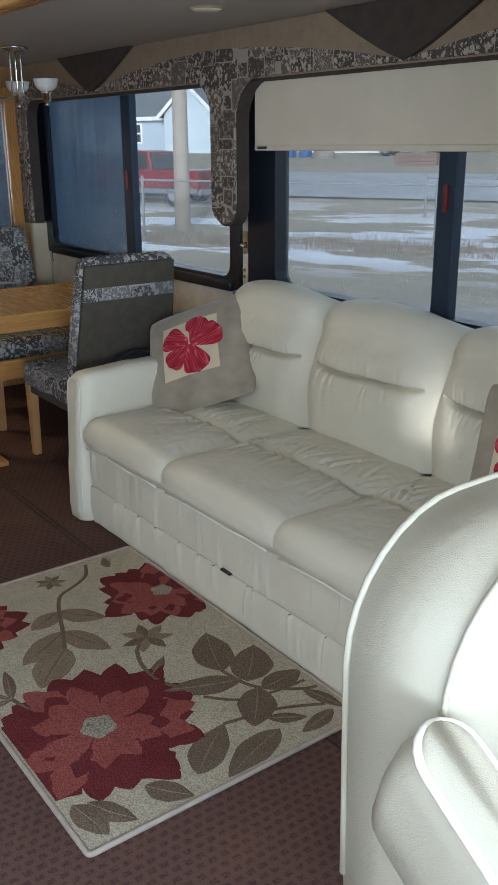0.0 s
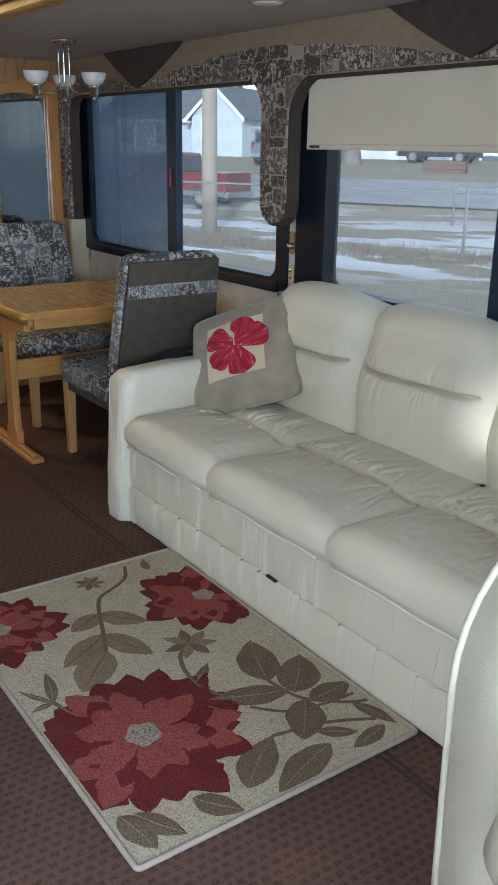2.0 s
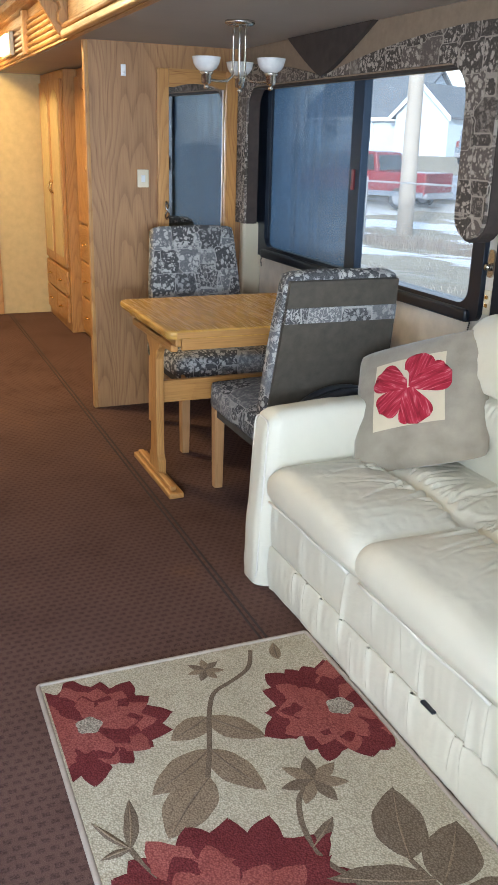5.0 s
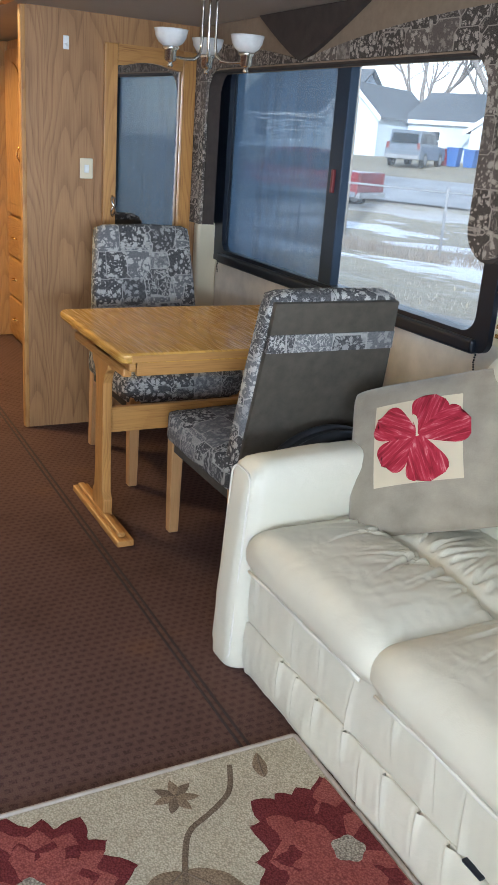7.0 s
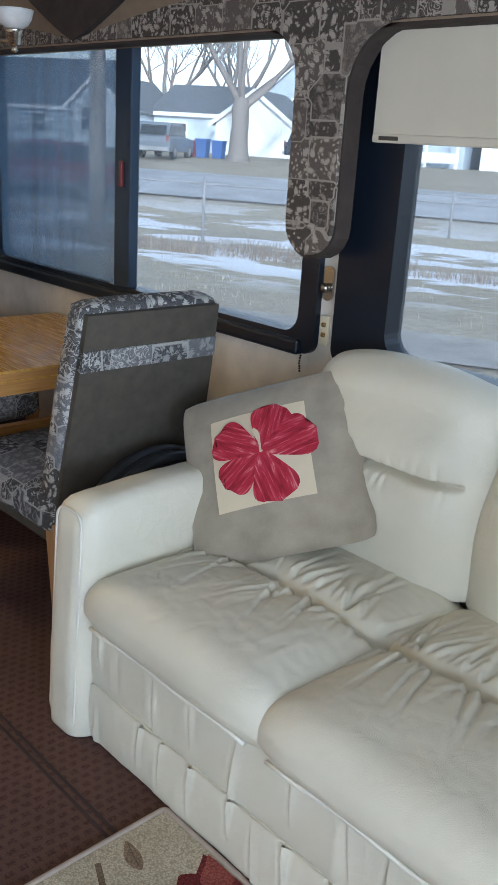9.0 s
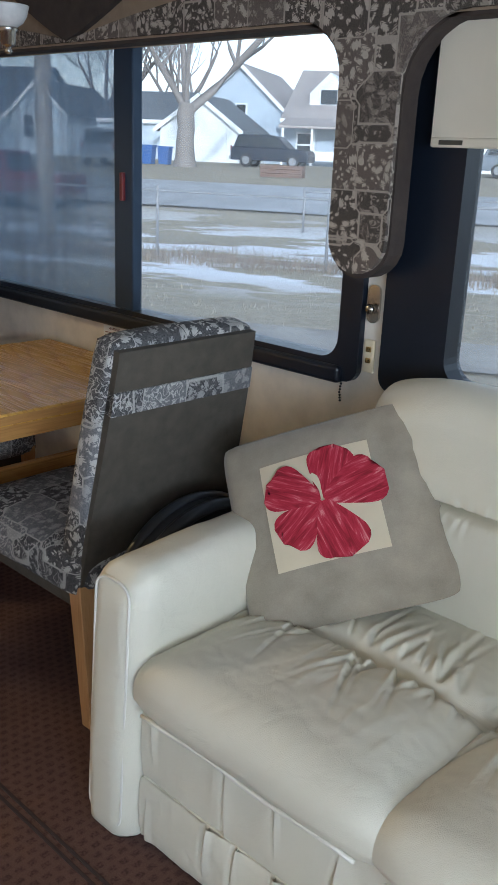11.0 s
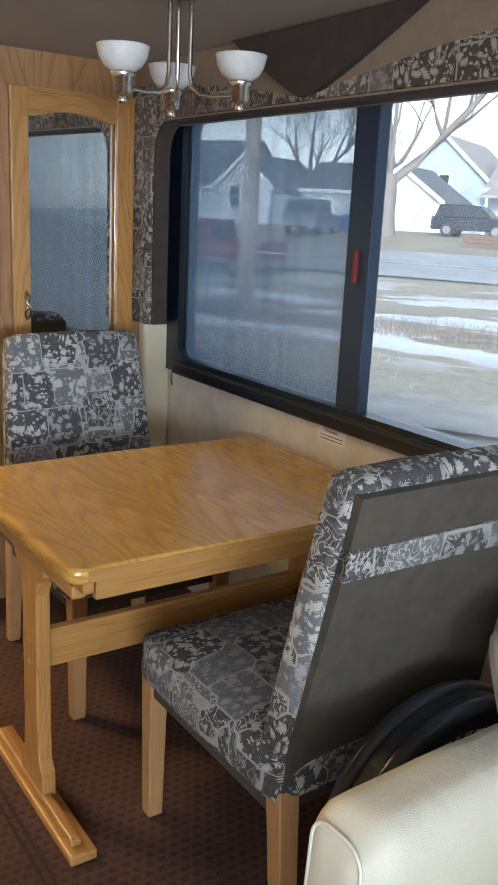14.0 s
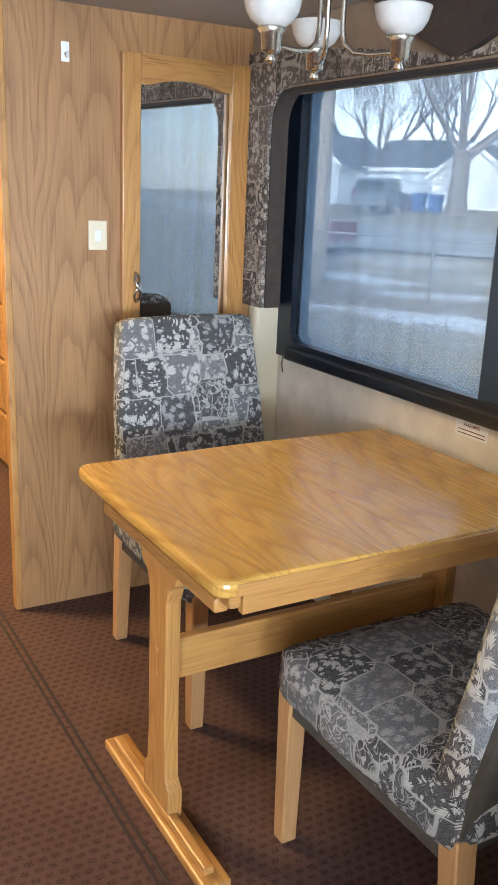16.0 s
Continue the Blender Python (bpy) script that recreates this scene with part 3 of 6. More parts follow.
# ---- fascia, corbel, lit rear header ----
fascia = tagged(new("trim_fascia"), "honey oak fascia with stepped mouldings over the slide-out", "fascia", "", "structure")
part("board", box((2.985, 1.95, 1.925), (3.02, 6.56, MAIN_Z)), "oak_y", fascia)
part("lower_moulding", box((2.955, 1.95, 1.925), (2.985, 6.50, 1.965), 0.010, 3), "oak_y", fascia)
part("bead", sweep([(2.975, 1.95, 1.985), (2.975, 6.50, 1.985)], 0.014, 10), "oak_y", fascia, smooth=True)
part("upper_moulding", prism([(2.985, 2.12), (2.965, 2.13), (2.955, 2.16), (2.925, 2.19), (2.905, 2.23), (2.885, MAIN_Z), (2.985, MAIN_Z)], 4.55, "xz", 1.95), "oak_y", fascia)
corbel = tagged(new("trim_corbel"), "carved oak scroll corbel at the end of the fascia", "corbel", "", "structure")
prof = [(2.99, 1.945), (2.965, 1.955), (2.955, 1.985), (2.925, 2.0), (2.92, 2.035), (2.94, 2.06), (2.93, 2.085), (2.895, 2.10), (2.885, 2.135), (2.87, 2.15), (2.865, 2.19), (2.835, 2.20), (2.83, MAIN_Z), (2.99, MAIN_Z)]
part("scroll", prism([(2.99 - (2.99 - x) * 0.72, z) for x, z in prof], 0.07, "xz", 6.46, 0.006), "oak_z", corbel)
part("backing", prism([(2.825, MAIN_Z), (2.825, 2.15), (2.955, 1.945), (3.0, 1.945), (3.0, MAIN_Z)], 0.03, "xz", 6.53, 0.003), "oak_z", corbel)
header = tagged(new("trim_rear_header"), "ribbed oak header with crown moulding over the rear aisle", "header", "", "structure")
part("board", box((2.998, 6.56, 1.930), (3.03, 9.4, MAIN_Z)), "oak_y", header)
for i in range(6):
    part("rib", sweep([(2.997, 6.57, 1.955 + 0.034 * i), (2.997, 9.38, 1.955 + 0.034 * i)], 0.0135, 8), "oak_y", header, smooth=True)
part("crown", prism([(2.998, 2.19), (2.96, 2.20), (2.93, 2.235), (2.92, MAIN_Z), (2.998, MAIN_Z)], 2.84, "xz", 6.56), "oak_y", header)
part("block", box((2.965, 7.72, 1.938), (3.0, 7.80, 2.19), 0.006), "oak_z", header)
fixture = thing("wall_light", 2.985, 8.45, 2.03, "lit white wall light on the ribbed rear header", "wall lamp")
part("frame", box((-0.03, -0.20, -0.06), (0.0, 0.20, 0.09), 0.008), "ivory", fixture)
part("diffuser", box((-0.055, -0.17, -0.045), (-0.03, 0.17, 0.075), 0.015, 3), glow_material("warm_diffuser", (1.0, 0.75, 0.38), 2.6), fixture, "glowing warm diffuser")
for nm, (lx, ly) in (("a", (2.62, 7.35)), ("b", (2.55, 8.9))):
    lamp = thing("ceiling_light", lx, ly, MAIN_Z, "lit warm ceiling light over the rear aisle", "ceiling light", "ceiling lights")
    part("housing", box((-0.16, -0.16, -0.025), (0.16, 0.16, 0.0), 0.008), "ivory", lamp)
    part("diffuser", box((-0.14, -0.14, -0.045), (0.14, 0.14, -0.025), 0.012), M.setdefault("warm_glow", glow_material("warm_ceiling_diffuser", (1.0, 0.72, 0.34), 4.5)), lamp, "glowing warm diffuser")
spk = thing("ceiling_speaker", 3.51, 3.79, CZ, "small round beige speaker grille in the padded ceiling", "speaker")
part("grille", lathe([(0.055, 0.0), (0.055, -0.006), (0.045, -0.011), (0.0, -0.012)]), "blind", spk, smooth=True)
part("rim", moved(sweep([(0.057 * math.cos(t), 0.057 * math.sin(t), 0) for t in [2 * math.pi * i / 28 for i in range(28)]], 0.005, 6, True), Matrix.Translation((0, 0, -0.004))), "valance_tan", spk, smooth=True)

# ---- rear wardrobes ----
structure("wall_closet_end", box((2.945, 9.40, 0.0), (3.36, 9.46, CZ)), "tan_paper", "tan papered closet end wall", "wall")
structure("trim_door_jamb", box((2.905, 9.37, 0.0), (2.945, 9.46, CZ + 0.2), 0.005), "oak_z", "oak jamb at the bedroom doorway", "trim")
structure("door_1", box((2.0, 9.42, 0.0), (2.90, 9.45, 2.0), 0.004), "oak_z", "plain oak bedroom door, shut", "door")


def arched_panel(w, h, rise, k=10):
    return [(-w / 2, 0), (w / 2, 0)] + [(w / 2 - w * i / k, h - rise + rise * math.sin(math.pi * i / k)) for i in range(k + 1)]


def pull(parent, x, y, z, tall=0.10, up=True):
    pts = []
    for i in range(9):
        s = math.sin(math.pi * i / 8)
        d = (i / 8 - 0.5) * tall
        pts.append((x - 0.026 * s, y, z + d) if up else (x - 0.026 * s, y + d, z))
    return part("handle", sweep(pts, 0.0055, 8), "brass", parent, "curved brass pull", True)


def wardrobe(x, y0, y1, doors, drawers, label):
    w = thing("wardrobe", x, y0, 0, label, "wardrobe")
    ln = y1 - y0
    part("carcass", box((0.012, 0.0, 0.0), (0.5, ln, CZ - 0.004), 0.003), "oak_z", w)
    dw = (ln - 0.08) / doors
    for i in range(doors):
        y = 0.04 + dw * i
        d = part("door", box((-0.012, y + 0.004, 0.50), (0.012, y + dw - 0.004, CZ - 0.07), 0.004), "oak_z", w)
        pn = prism([(u + y + dw / 2, v + 0.57) for u, v in arched_panel(dw - 0.13, CZ - 0.71, 0.09)], 0.008, "yz", -0.018, 0.003)
        part("panel", pn, "tan_paper", d, "tan papered arched panel")
        pull(d, -0.012, y + (dw - 0.045 if i % 2 == 0 else 0.045), 1.08)
    dy = (ln - 0.08) / drawers
    for i in range(drawers):
        for j in range(2):
            y, z = 0.04 + dy * i, 0.07 + 0.21 * j
            d = part("drawer", box((-0.014, y + 0.004, z), (0.012, y + dy - 0.004, z + 0.195), 0.007), "oak_y", w)
            pull(d, -0.014, y + dy / 2, z + 0.1, 0.07, False)
    return w


wardrobe(3.335, 8.47, 9.39, 2, 2, "honey oak wardrobe with arched doors, four drawers and brass pulls")
chest = thing("drawer_cabinet", 3.43, 6.54, 0, "tall honey oak cabinet with drawers behind the partition", "cabinet")
part("carcass", box((0.012, 0.0, 0.0), (0.46, 1.92, CZ - 0.004), 0.003), "oak_z", chest)
for i in range(3):
    for k in range(4):
        d = part("drawer", box((-0.014, 0.02 + 0.47 * k, 0.035 + 0.272 * i), (0.012, 0.48 + 0.47 * k, 0.295 + 0.272 * i), 0.012, 3), "oak_y", chest)
        pull(d, -0.014, 0.25 + 0.47 * k, 0.165 + 0.272 * i, 0.08, False)
for k in range(4):
    d = part("door", box((-0.014, 0.02 + 0.47 * k, 0.86), (0.012, 0.48 + 0.47 * k, CZ - 0.06), 0.006), "oak_z", chest)
    part("panel", prism([(u + 0.25 + 0.47 * k, v + 0.93) for u, v in arched_panel(0.34, CZ - 1.07, 0.07)], 0.008, "yz", -0.02, 0.003), "oak_z", d)
    pull(d, -0.014, 0.25 + 0.47 * k + (0.19 if k % 2 == 0 else -0.19), 1.25)

# ---- mirrored cabinet door, switch, hook on the partition ----
mc = thing("mirror_cabinet", 3.655, PY, 0.30, "oak-framed mirrored cabinet door on the partition, shut", "cabinet door")
fx0, fx1, fz = -0.225, 0.222, 1.51
part("stile", box((fx0, -0.022, 0), (fx0 + 0.064, 0, fz), 0.005), "oak_z", mc)
part("stile", box((fx1 - 0.062, -0.022, 0), (fx1 + 0.008, 0, fz), 0.005), "oak_z", mc)
mw = fx1 - 0.062 - fx0 - 0.064
arch = [(fx0 + 0.064 + mw * k / 24, fz - 0.090 + 0.022 * max(0.0, math.cos((k / 24 - 0.5) * math.pi * 1.25)) ** 0.8) for k in range(25)]
part("rail", prism([(fx0 + 0.064, fz)] + arch + [(fx1 - 0.062, fz)], 0.021, "xz", -0.021), "oak_x", mc, "arched top rail")
part("rail", box((fx0 + 0.064, -0.021, 0), (fx1 - 0.062, 0, 0.085), 0.005), "oak_x", mc)
mx = (fx0 + fx1 + 0.002) / 2
part("mirror", moved(box((fx0 + 0.060 - mx, -0.004, 0.07), (fx1 - 0.030 - mx, 0.002, fz - 0.03)), pose(mx, -0.003, 0, 0, 0, 4.0)), "mirror", mc, "clear mirror glass")
hp = [(fx0 + 0.047 + 0.010 * math.sin(i * math.pi / 4), -0.022 - 0.026 * math.sin(math.pi * i / 8), 0.745 + 0.012 * i) for i in range(9)]
part("handle", sweep(hp, 0.0055, 8), "chrome", mc, "twisted chrome handle", True)
part("handle", sweep([(fx0 + 0.094 - (p[0] - fx0), p[1] + 0.006, p[2]) for p in hp], 0.0045, 8), "chrome", mc, "twisted chrome handle", True)
sw = thing("light_switch", 3.353, PY, 1.258, "ivory rocker light switch on the wood-grain panel", "switch")
part("plate", box((-0.031, -0.007, -0.046), (0.031, 0, 0.046), 0.006, 3), "ivory", sw)
part("rocker", moved(box((-0.011, -0.011, -0.018), (0.011, -0.006, 0.018), 0.002), pose(0, 0, 0, 6)), "white", sw, "white rocker")
hk = thing("wall_hook", 3.256, PY, 1.79, "small white plastic adhesive hook on the panel", "hook")
part("base", box((-0.013, -0.005, -0.028), (0.013, 0, 0.028), 0.004), "white", hk)
part("prong", sweep([(0, -0.004, -0.005), (0, -0.016, -0.014), (0, -0.022, -0.008), (0, -0.022, 0.0)], 0.004, 8), "white", hk, smooth=True)

# ---- small fittings of the window wall ----
kn = thing("shade_knob", WX, 4.277, 1.07, "chrome crank knob on an oval chrome plate", "knob")
part("plate", prism(rounded((-0.019, -0.05), (0.019, 0.05), 0.0185, 6), 0.008, "yz", -0.010), "chrome", kn)
part("knob", moved(lathe([(0.013, 0.0), (0.014, 0.015), (0.009, 0.022)], 16), pose(-0.010, 0, -0.012, 0, -90, 0)), "chrome", kn, smooth=True)
sk = thing("wall_switch", WX, 4.28, 0.930, "narrow ivory switch plate between the windows", "switch")
part("plate", box((-0.008, -0.018, -0.045), (0.0, 0.018, 0.045), 0.004), "ivory", sk)
for dz in (-0.018, 0.012):
    part("button", box((-0.012, -0.008, dz), (-0.007, 0.008, dz + 0.014), 0.002), "brass", sk)
wl_ = thing("warning_label", WX, 5.376, 0.79, "white warning sticker with red heading under the window", "sticker")
part("paper", box((-0.0015, -0.062, 0.0), (0.0, 0.062, 0.042)), "white", wl_)
curve = bpy.data.curves.new("heading", "FONT")
curve.body, curve.size, curve.extrude = "WARNING", 0.013, 0.0003
curve.align_x = "CENTER"
draft = bpy.data.objects.new("draft", curve)
lettering = bpy.data.meshes.new_from_object(draft)
bpy.data.objects.remove(draft)
lettering.materials.append(M["red"])
heading = new("heading", lettering)
heading.parent = wl_
heading.matrix_basis = pose(-0.0019, 0, 0.029, 90, 0, -90)
tagged(heading, "red warning heading")
for k in range(2):
    part("line", box((-0.0022, -0.052, 0.007 + 0.010 * k), (-0.0015, 0.052, 0.0095 + 0.010 * k)), M["red"], wl_)
for y in (6.335, 4.362):
    ch = thing("bead_chain", WX - 0.012, y, 0.855, "short dark bead chain of the window shade", "chain", "shade chains")
    for k in range(9):
        bd = bmesh.new()
        bmesh.ops.create_uvsphere(bd, u_segments=8, v_segments=5, radius=0.0035)
        part("bead", moved(bd, Matrix.Translation((0.002 * math.sin(k), 0.001 * (k % 2), -0.008 * k))), "black", ch, smooth=True)


# ---- sofa ----
def soft_grid(nu, nv, fn):
    """A sheet from fn(u, v), u and v from 0 to 1."""
    bm = bmesh.new()
    g = [[bm.verts.new(fn(i / nu, j / nv)) for j in range(nv + 1)] for i in range(nu + 1)]
    for i in range(nu):
        for j in range(nv):
            bm.faces.new((g[i][j], g[i + 1][j], g[i + 1][j + 1], g[i][j + 1]))
    return bm


def pleated_panel(y0, y1, z0, z1, x, depth, count, seed, round_top=0.03):
    """Upholstered front panel with irregular tucked vertical pleats."""
    rnd = random.Random(seed)
    folds = [(y0 + (y1 - y0) * (k + rnd.uniform(0.15, 0.85)) / count, rnd.uniform(0.4, 1.0), rnd.uniform(-0.02, 0.02), rnd.choice((0, 1)), rnd.uniform(0.55, 1.0)) for k in range(count)]

    def fn(u, v):
        y, z = y0 + (y1 - y0) * u, z0 + (z1 - z0) * v
        d = depth * (0.55 + 0.45 * math.sin(math.pi * min(1, max(0, v))) ** 0.5)
        for fy, s, lean, top, reach in folds:
            o = y - fy - lean * (v - 0.5)
            if abs(o) > 0.06:
                continue
            w = max(0.0, 1 - (v if top == 0 else 1 - v) / reach)
            # a lapped tuck: the near lip stands proud, the cloth behind it drops and comes back slowly
            if o < 0:
                d += 0.0110 * s * w ** 0.6 * math.exp(-(o / 0.013) ** 2)
            else:
                d -= 0.0170 * s * w ** 0.6 * math.exp(-(o / 0.011) ** 2)
        d += 0.004 * noise.noise((y * 7, z * 6, seed)) + 0.0018 * noise.noise((y * 38, z * 5, seed))
        return (x - d, y, z)

    bm = soft_grid(int((y1 - y0) / 0.0013), 14, fn)
    back = box((x + 0.020, y0, z0), (x + 0.06, y1, z1))
    return join(bm, back)


def seat_pad(x0, x1, y0, y1, zt, thick, seed, crown=0.02, front=True):
    """Seat section: round front roll, crowned top, gathers running out from the tuck at the back edge."""
    rnd = random.Random(seed)
    gathers = [(rnd.uniform(0.03, 0.97), rnd.uniform(0.5, 1), rnd.uniform(-0.25, 0.25), rnd.choice((1.8, 3.5, 7.0, 9.0)), rnd.uniform(0.0045, 0.0085)) for _ in range(34)]
    r = min(thick * 0.5, 0.075) if front else 0.022

    def fn(u, v):
        # u runs from the bottom front round over the top to the back; v across
        y = y0 + (y1 - y0) * v
        length = x1 - x0
        if u < 0.30:
            t = max(0.0, (u / 0.30 - 0.45) / 0.55)
            px = x0 + r * (1 - math.cos(t * math.pi / 2)) + 0.026 * (1 - min(1, u / 0.09)) ** 1.5
            pz = zt - thick + (thick - r) * min(1.0, u / 0.30 / 0.45) + r * math.sin(t * math.pi / 2)
        else:
            t = (u - 0.30) / 0.70
            px, pz = x0 + r + (length - r) * t, zt
            pz -= 0.024 * (max(0, t - 0.88) / 0.12) ** 2 if front else 0.022 * max(0, t - 0.82) / 0.18
        if not front:
            pz -= 0.024 * (1 - min(1.0, max(0.0, u - 0.30) / 0.70 / 0.16)) ** 2
        side = 1 - abs(2 * v - 1) ** 7
        top = min(1.0, u / 0.3)
        lift = crown * (1 - (2 * v - 1) ** 2) * (math.sin(math.pi * max(0, u - 0.15) / 0.85))
        pz = pz + lift * top - (1 - side) * 0.028 * top
        px = px + (1 - side) * 0.02 * (1 - max(0, u - 0.3) / 0.7)
        for gy, s, lean, fade, wide in gathers:
            t = max(0.0, (u - 0.34) / 0.66)
            w = t ** fade if front else (1 - t) ** fade * min(1.0, t * 12)
            q = (v - gy - lean * ((1 - t) if front else t)) * (y1 - y0) / wide
            pz += 0.019 * s * w * (0.55 * math.exp(-(q - 1.4) ** 2) - math.exp(-q * q))
        pz += 0.006 * max(0.0, noise.noise((px * 6 + y * 4, y * 42, seed))) * max(0.0, min(1.0, (u - 0.3) / 0.3)) * max(0.0, 0.3 + noise.noise((px * 5, y * 4, seed + 3)))
        pz += 0.003 * noise.noise((px * 8, y * 8, seed)) + 0.0012 * noise.noise((px * 45, y * 28, seed))
        return (px, y, pz)

    return soft_grid(80, 150, fn)


def back_pad(y0, y1, seed):
    """One backrest: swollen, domed at the top, with a sharp tuck across its middle and gathers running from the tuck."""
    rnd = random.Random(seed)
    gathers = [(rnd.uniform(0.08, 0.92), rnd.uniform(0.35, 1), rnd.uniform(-0.12, 0.12), rnd.choice((1, -1)), rnd.uniform(0.025, 0.075)) for _ in range(34)]
    zb = 0.435

    def fn(u, v):
        y = y0 + (y1 - y0) * v
        e = abs(2 * v - 1)
        c = 1 - e ** 2.5
        zt = 0.895 + 0.066 * c
        r = 0.085
        if u < 0.74:
            k = u / 0.74
            z = zb + (zt - r - zb) * k
            x = 3.735 + 0.065 * k - 0.034 * math.sin(math.pi * k) ** 1.6 - 0.012 * c
        else:
            t = (u - 0.74) / 0.26 * math.pi * 0.72
            z = zt - r + r * math.sin(t)
            x = 3.800 - 0.012 * c + r * 1.15 * (1 - math.cos(t))
        x += 0.075 * max(0.0, (e - 0.50) / 0.50) ** 2.5 - 0.012 * c
        # the tuck, which sags in its middle
        tuck = 0.722 - 0.012 * (1 - e * e) + 0.003 * math.sin(v * 9 + seed)
        span = max(0.0, 1 - (e / 0.84) ** 6)
        dz = (z - tuck) / 0.0062
        x += 0.050 * span * math.exp(-dz * dz)
        x += 0.013 * span * math.exp(-abs(z - tuck) / 0.022)
        x -= 0.012 * span * math.exp(-((z - tuck - 0.060) / 0.045) ** 2) + 0.007 * span * math.exp(-((z - tuck + 0.060) / 0.05) ** 2)
        if u < 0.80 and span > 0:
            for gy, s, lean, side, reach in gathers:
                d = (z - tuck) * side
                if d <= 0 or d > 4 * reach:
                    continue
                w = math.exp(-(d / reach) ** 1.5) * span * min(1.0, d / 0.006)
                q = (v - gy - lean * d * 4) * (y1 - y0) / (0.0050 + 0.05 * d)
                if -3 < q < 4.5:
                    x += 0.0062 * s * w * (math.exp(-q * q) - 0.6 * math.exp(-(q - 1.6) ** 2))
        x += 0.0030 * noise.noise((y * 7, z * 7, seed)) + 0.0010 * noise.noise((y * 34, z * 18, seed))
        return (x, y, z)

    return soft_grid(150, 170, fn)


sofa = thing("sofa", 3.5, 3.2, 0, "cream leather three-seat sofa with pleated front and puffy backs", "sofa")
SO = Matrix.Translation((-3.5, -3.2, 0))


def sofa_part(name, bm, mat="leather", label="", parent=None):
    return part(name, moved(bm, SO), mat, parent or sofa, label, True)


part("frame", moved(boxes([((3.20, 2.15, 0.0), (3.86, 4.28, 0.30)), ((3.882, 2.15, 0.30), (3.905, 4.15, 0.80))], 0.01), SO), "leather", sofa)
sofa_part("lower_front", pleated_panel(2.29, 4.145, 0.006, 0.161, 3.143, 0.015, 17, 3), label="pleated lower front panel")
sofa_part("upper_front", pleated_panel(2.29, 4.145, 0.161, 0.345, 3.148, 0.012, 13, 8), label="pleated upper front panel")
part("ledge", moved(box((3.138, 2.29, 0.148), (3.20, 4.145, 0.1605), 0.003), SO), "leather", sofa)
part("gap", moved(box((3.130, 3.16, 0.157), (3.15, 3.215, 0.165), 0.003), SO), "black", sofa, "dark torn gap in the seam")
SPLITS = (4.15, 3.55, 2.915, 2.28)
for i, (b_, a_) in enumerate(zip(SPLITS, SPLITS[1:])):
    sofa_part("seat_cushion", seat_pad(3.098, 3.475, a_ - 0.002, b_ + 0.002, 0.462, 0.135, 21 + i, 0.022))
    sofa_part("seat_rear", seat_pad(3.462, 3.80, a_ - 0.002, b_ + 0.002, 0.458, 0.09, 31 + i, 0.02, False))
    sofa_part("back_cushion", back_pad(max(a_ - 0.014, 2.282), min(b_ + 0.014, 4.148), 41 + i))
    pts = [(3.113, a_ + 0.03 + (b_ - a_ - 0.06) * k / 12, 0.338 + 0.003 * math.sin(k)) for k in range(13)]
    sofa_part("piping", sweep(pts, 0.0042, 6), "piping")
part("back_shell", moved(prism([(2.16, 0.4), (4.145, 0.4), (4.145, 0.84), (4.05, 0.87), (2.3, 0.87), (2.16, 0.84)], 0.035, "yz", 3.893), SO), "leather", sofa)


def arm(y0, y1):
    bm = cushion((0.70, y1 - y0, 0.80), 0.050, 0.008, 20, 0.0025, y0)
    for v in bm.verts:
        x, y, z = v.co
        if z > 0.21:
            v.co.z += 0.012 * math.sin((x + 0.35) * 4.5) + 0.004 * math.sin(x * 70 + 4 * noise.noise((x * 5, y * 9, 2))) * max(0, noise.noise((x * 6, y * 6, 1))) * 2
        if x < -0.3:
            v.co.x += 0.022 * max(0, z) / 0.3
    moved(bm, Matrix.Translation((3.445, (y0 + y1) / 2, 0.215)))
    for v in bm.verts:
        v.co.z = max(v.co.z, 0.003)
    return bm




def welt(y0, y1):
    """Sewn seam round the arm's front panel."""
    out = rounded((y0 + 0.022, 0.02), (y1 - 0.022, 0.598), 0.035, 5)
    return sweep([(3.0985 + 0.022 * max(0, z - 0.215) / 0.3, y, z) for y, z in out], 0.0032, 6, True)


for ya, yb in ((4.15, 4.302), (2.125, 2.277)):
    rest = sofa_part("arm", arm(ya, yb))
    sofa_part("welt", welt(ya, yb), "piping", parent=rest)

# ---- pillows ----
M["pillow"] = plain("taupe_velvet", (0.36, 0.31, 0.235), 0.85, vary=0.26, scale=9, grain=0.5)
velvet = M["pillow"].node_tree.nodes["Principled BSDF"]
velvet.inputs["Sheen Weight"].default_value, velvet.inputs["Sheen Roughness"].default_value = 0.45, 0.4
M["print_cream"] = plain("cream_print_cloth", (0.72, 0.62, 0.44), 0.85, vary=0.05)


def petal_print():
    m, n, l, b = material("red_petal_print", 0.85)
    v = coords(n, l, (7, 55, 7))
    st = noise_of(n, l, v, 1.7, 4, 0.6, 0.9)
    l.new(ramp(n, l, st, [(0.36, (0.27, 0.008, 0.020)), (0.50, (0.46, 0.018, 0.045)), (0.60, (0.55, 0.055, 0.085)), (0.72, (0.78, 0.36, 0.34))]), b.inputs["Base Color"])
    return m


M["petal_print"] = petal_print()


def pillow_height(x, y, half, fat):
    a, b = max(-1, min(1, x / half)), max(-1, min(1, y / half))
    return fat * ((1 - a * a) * (1 - b * b)) ** 0.42


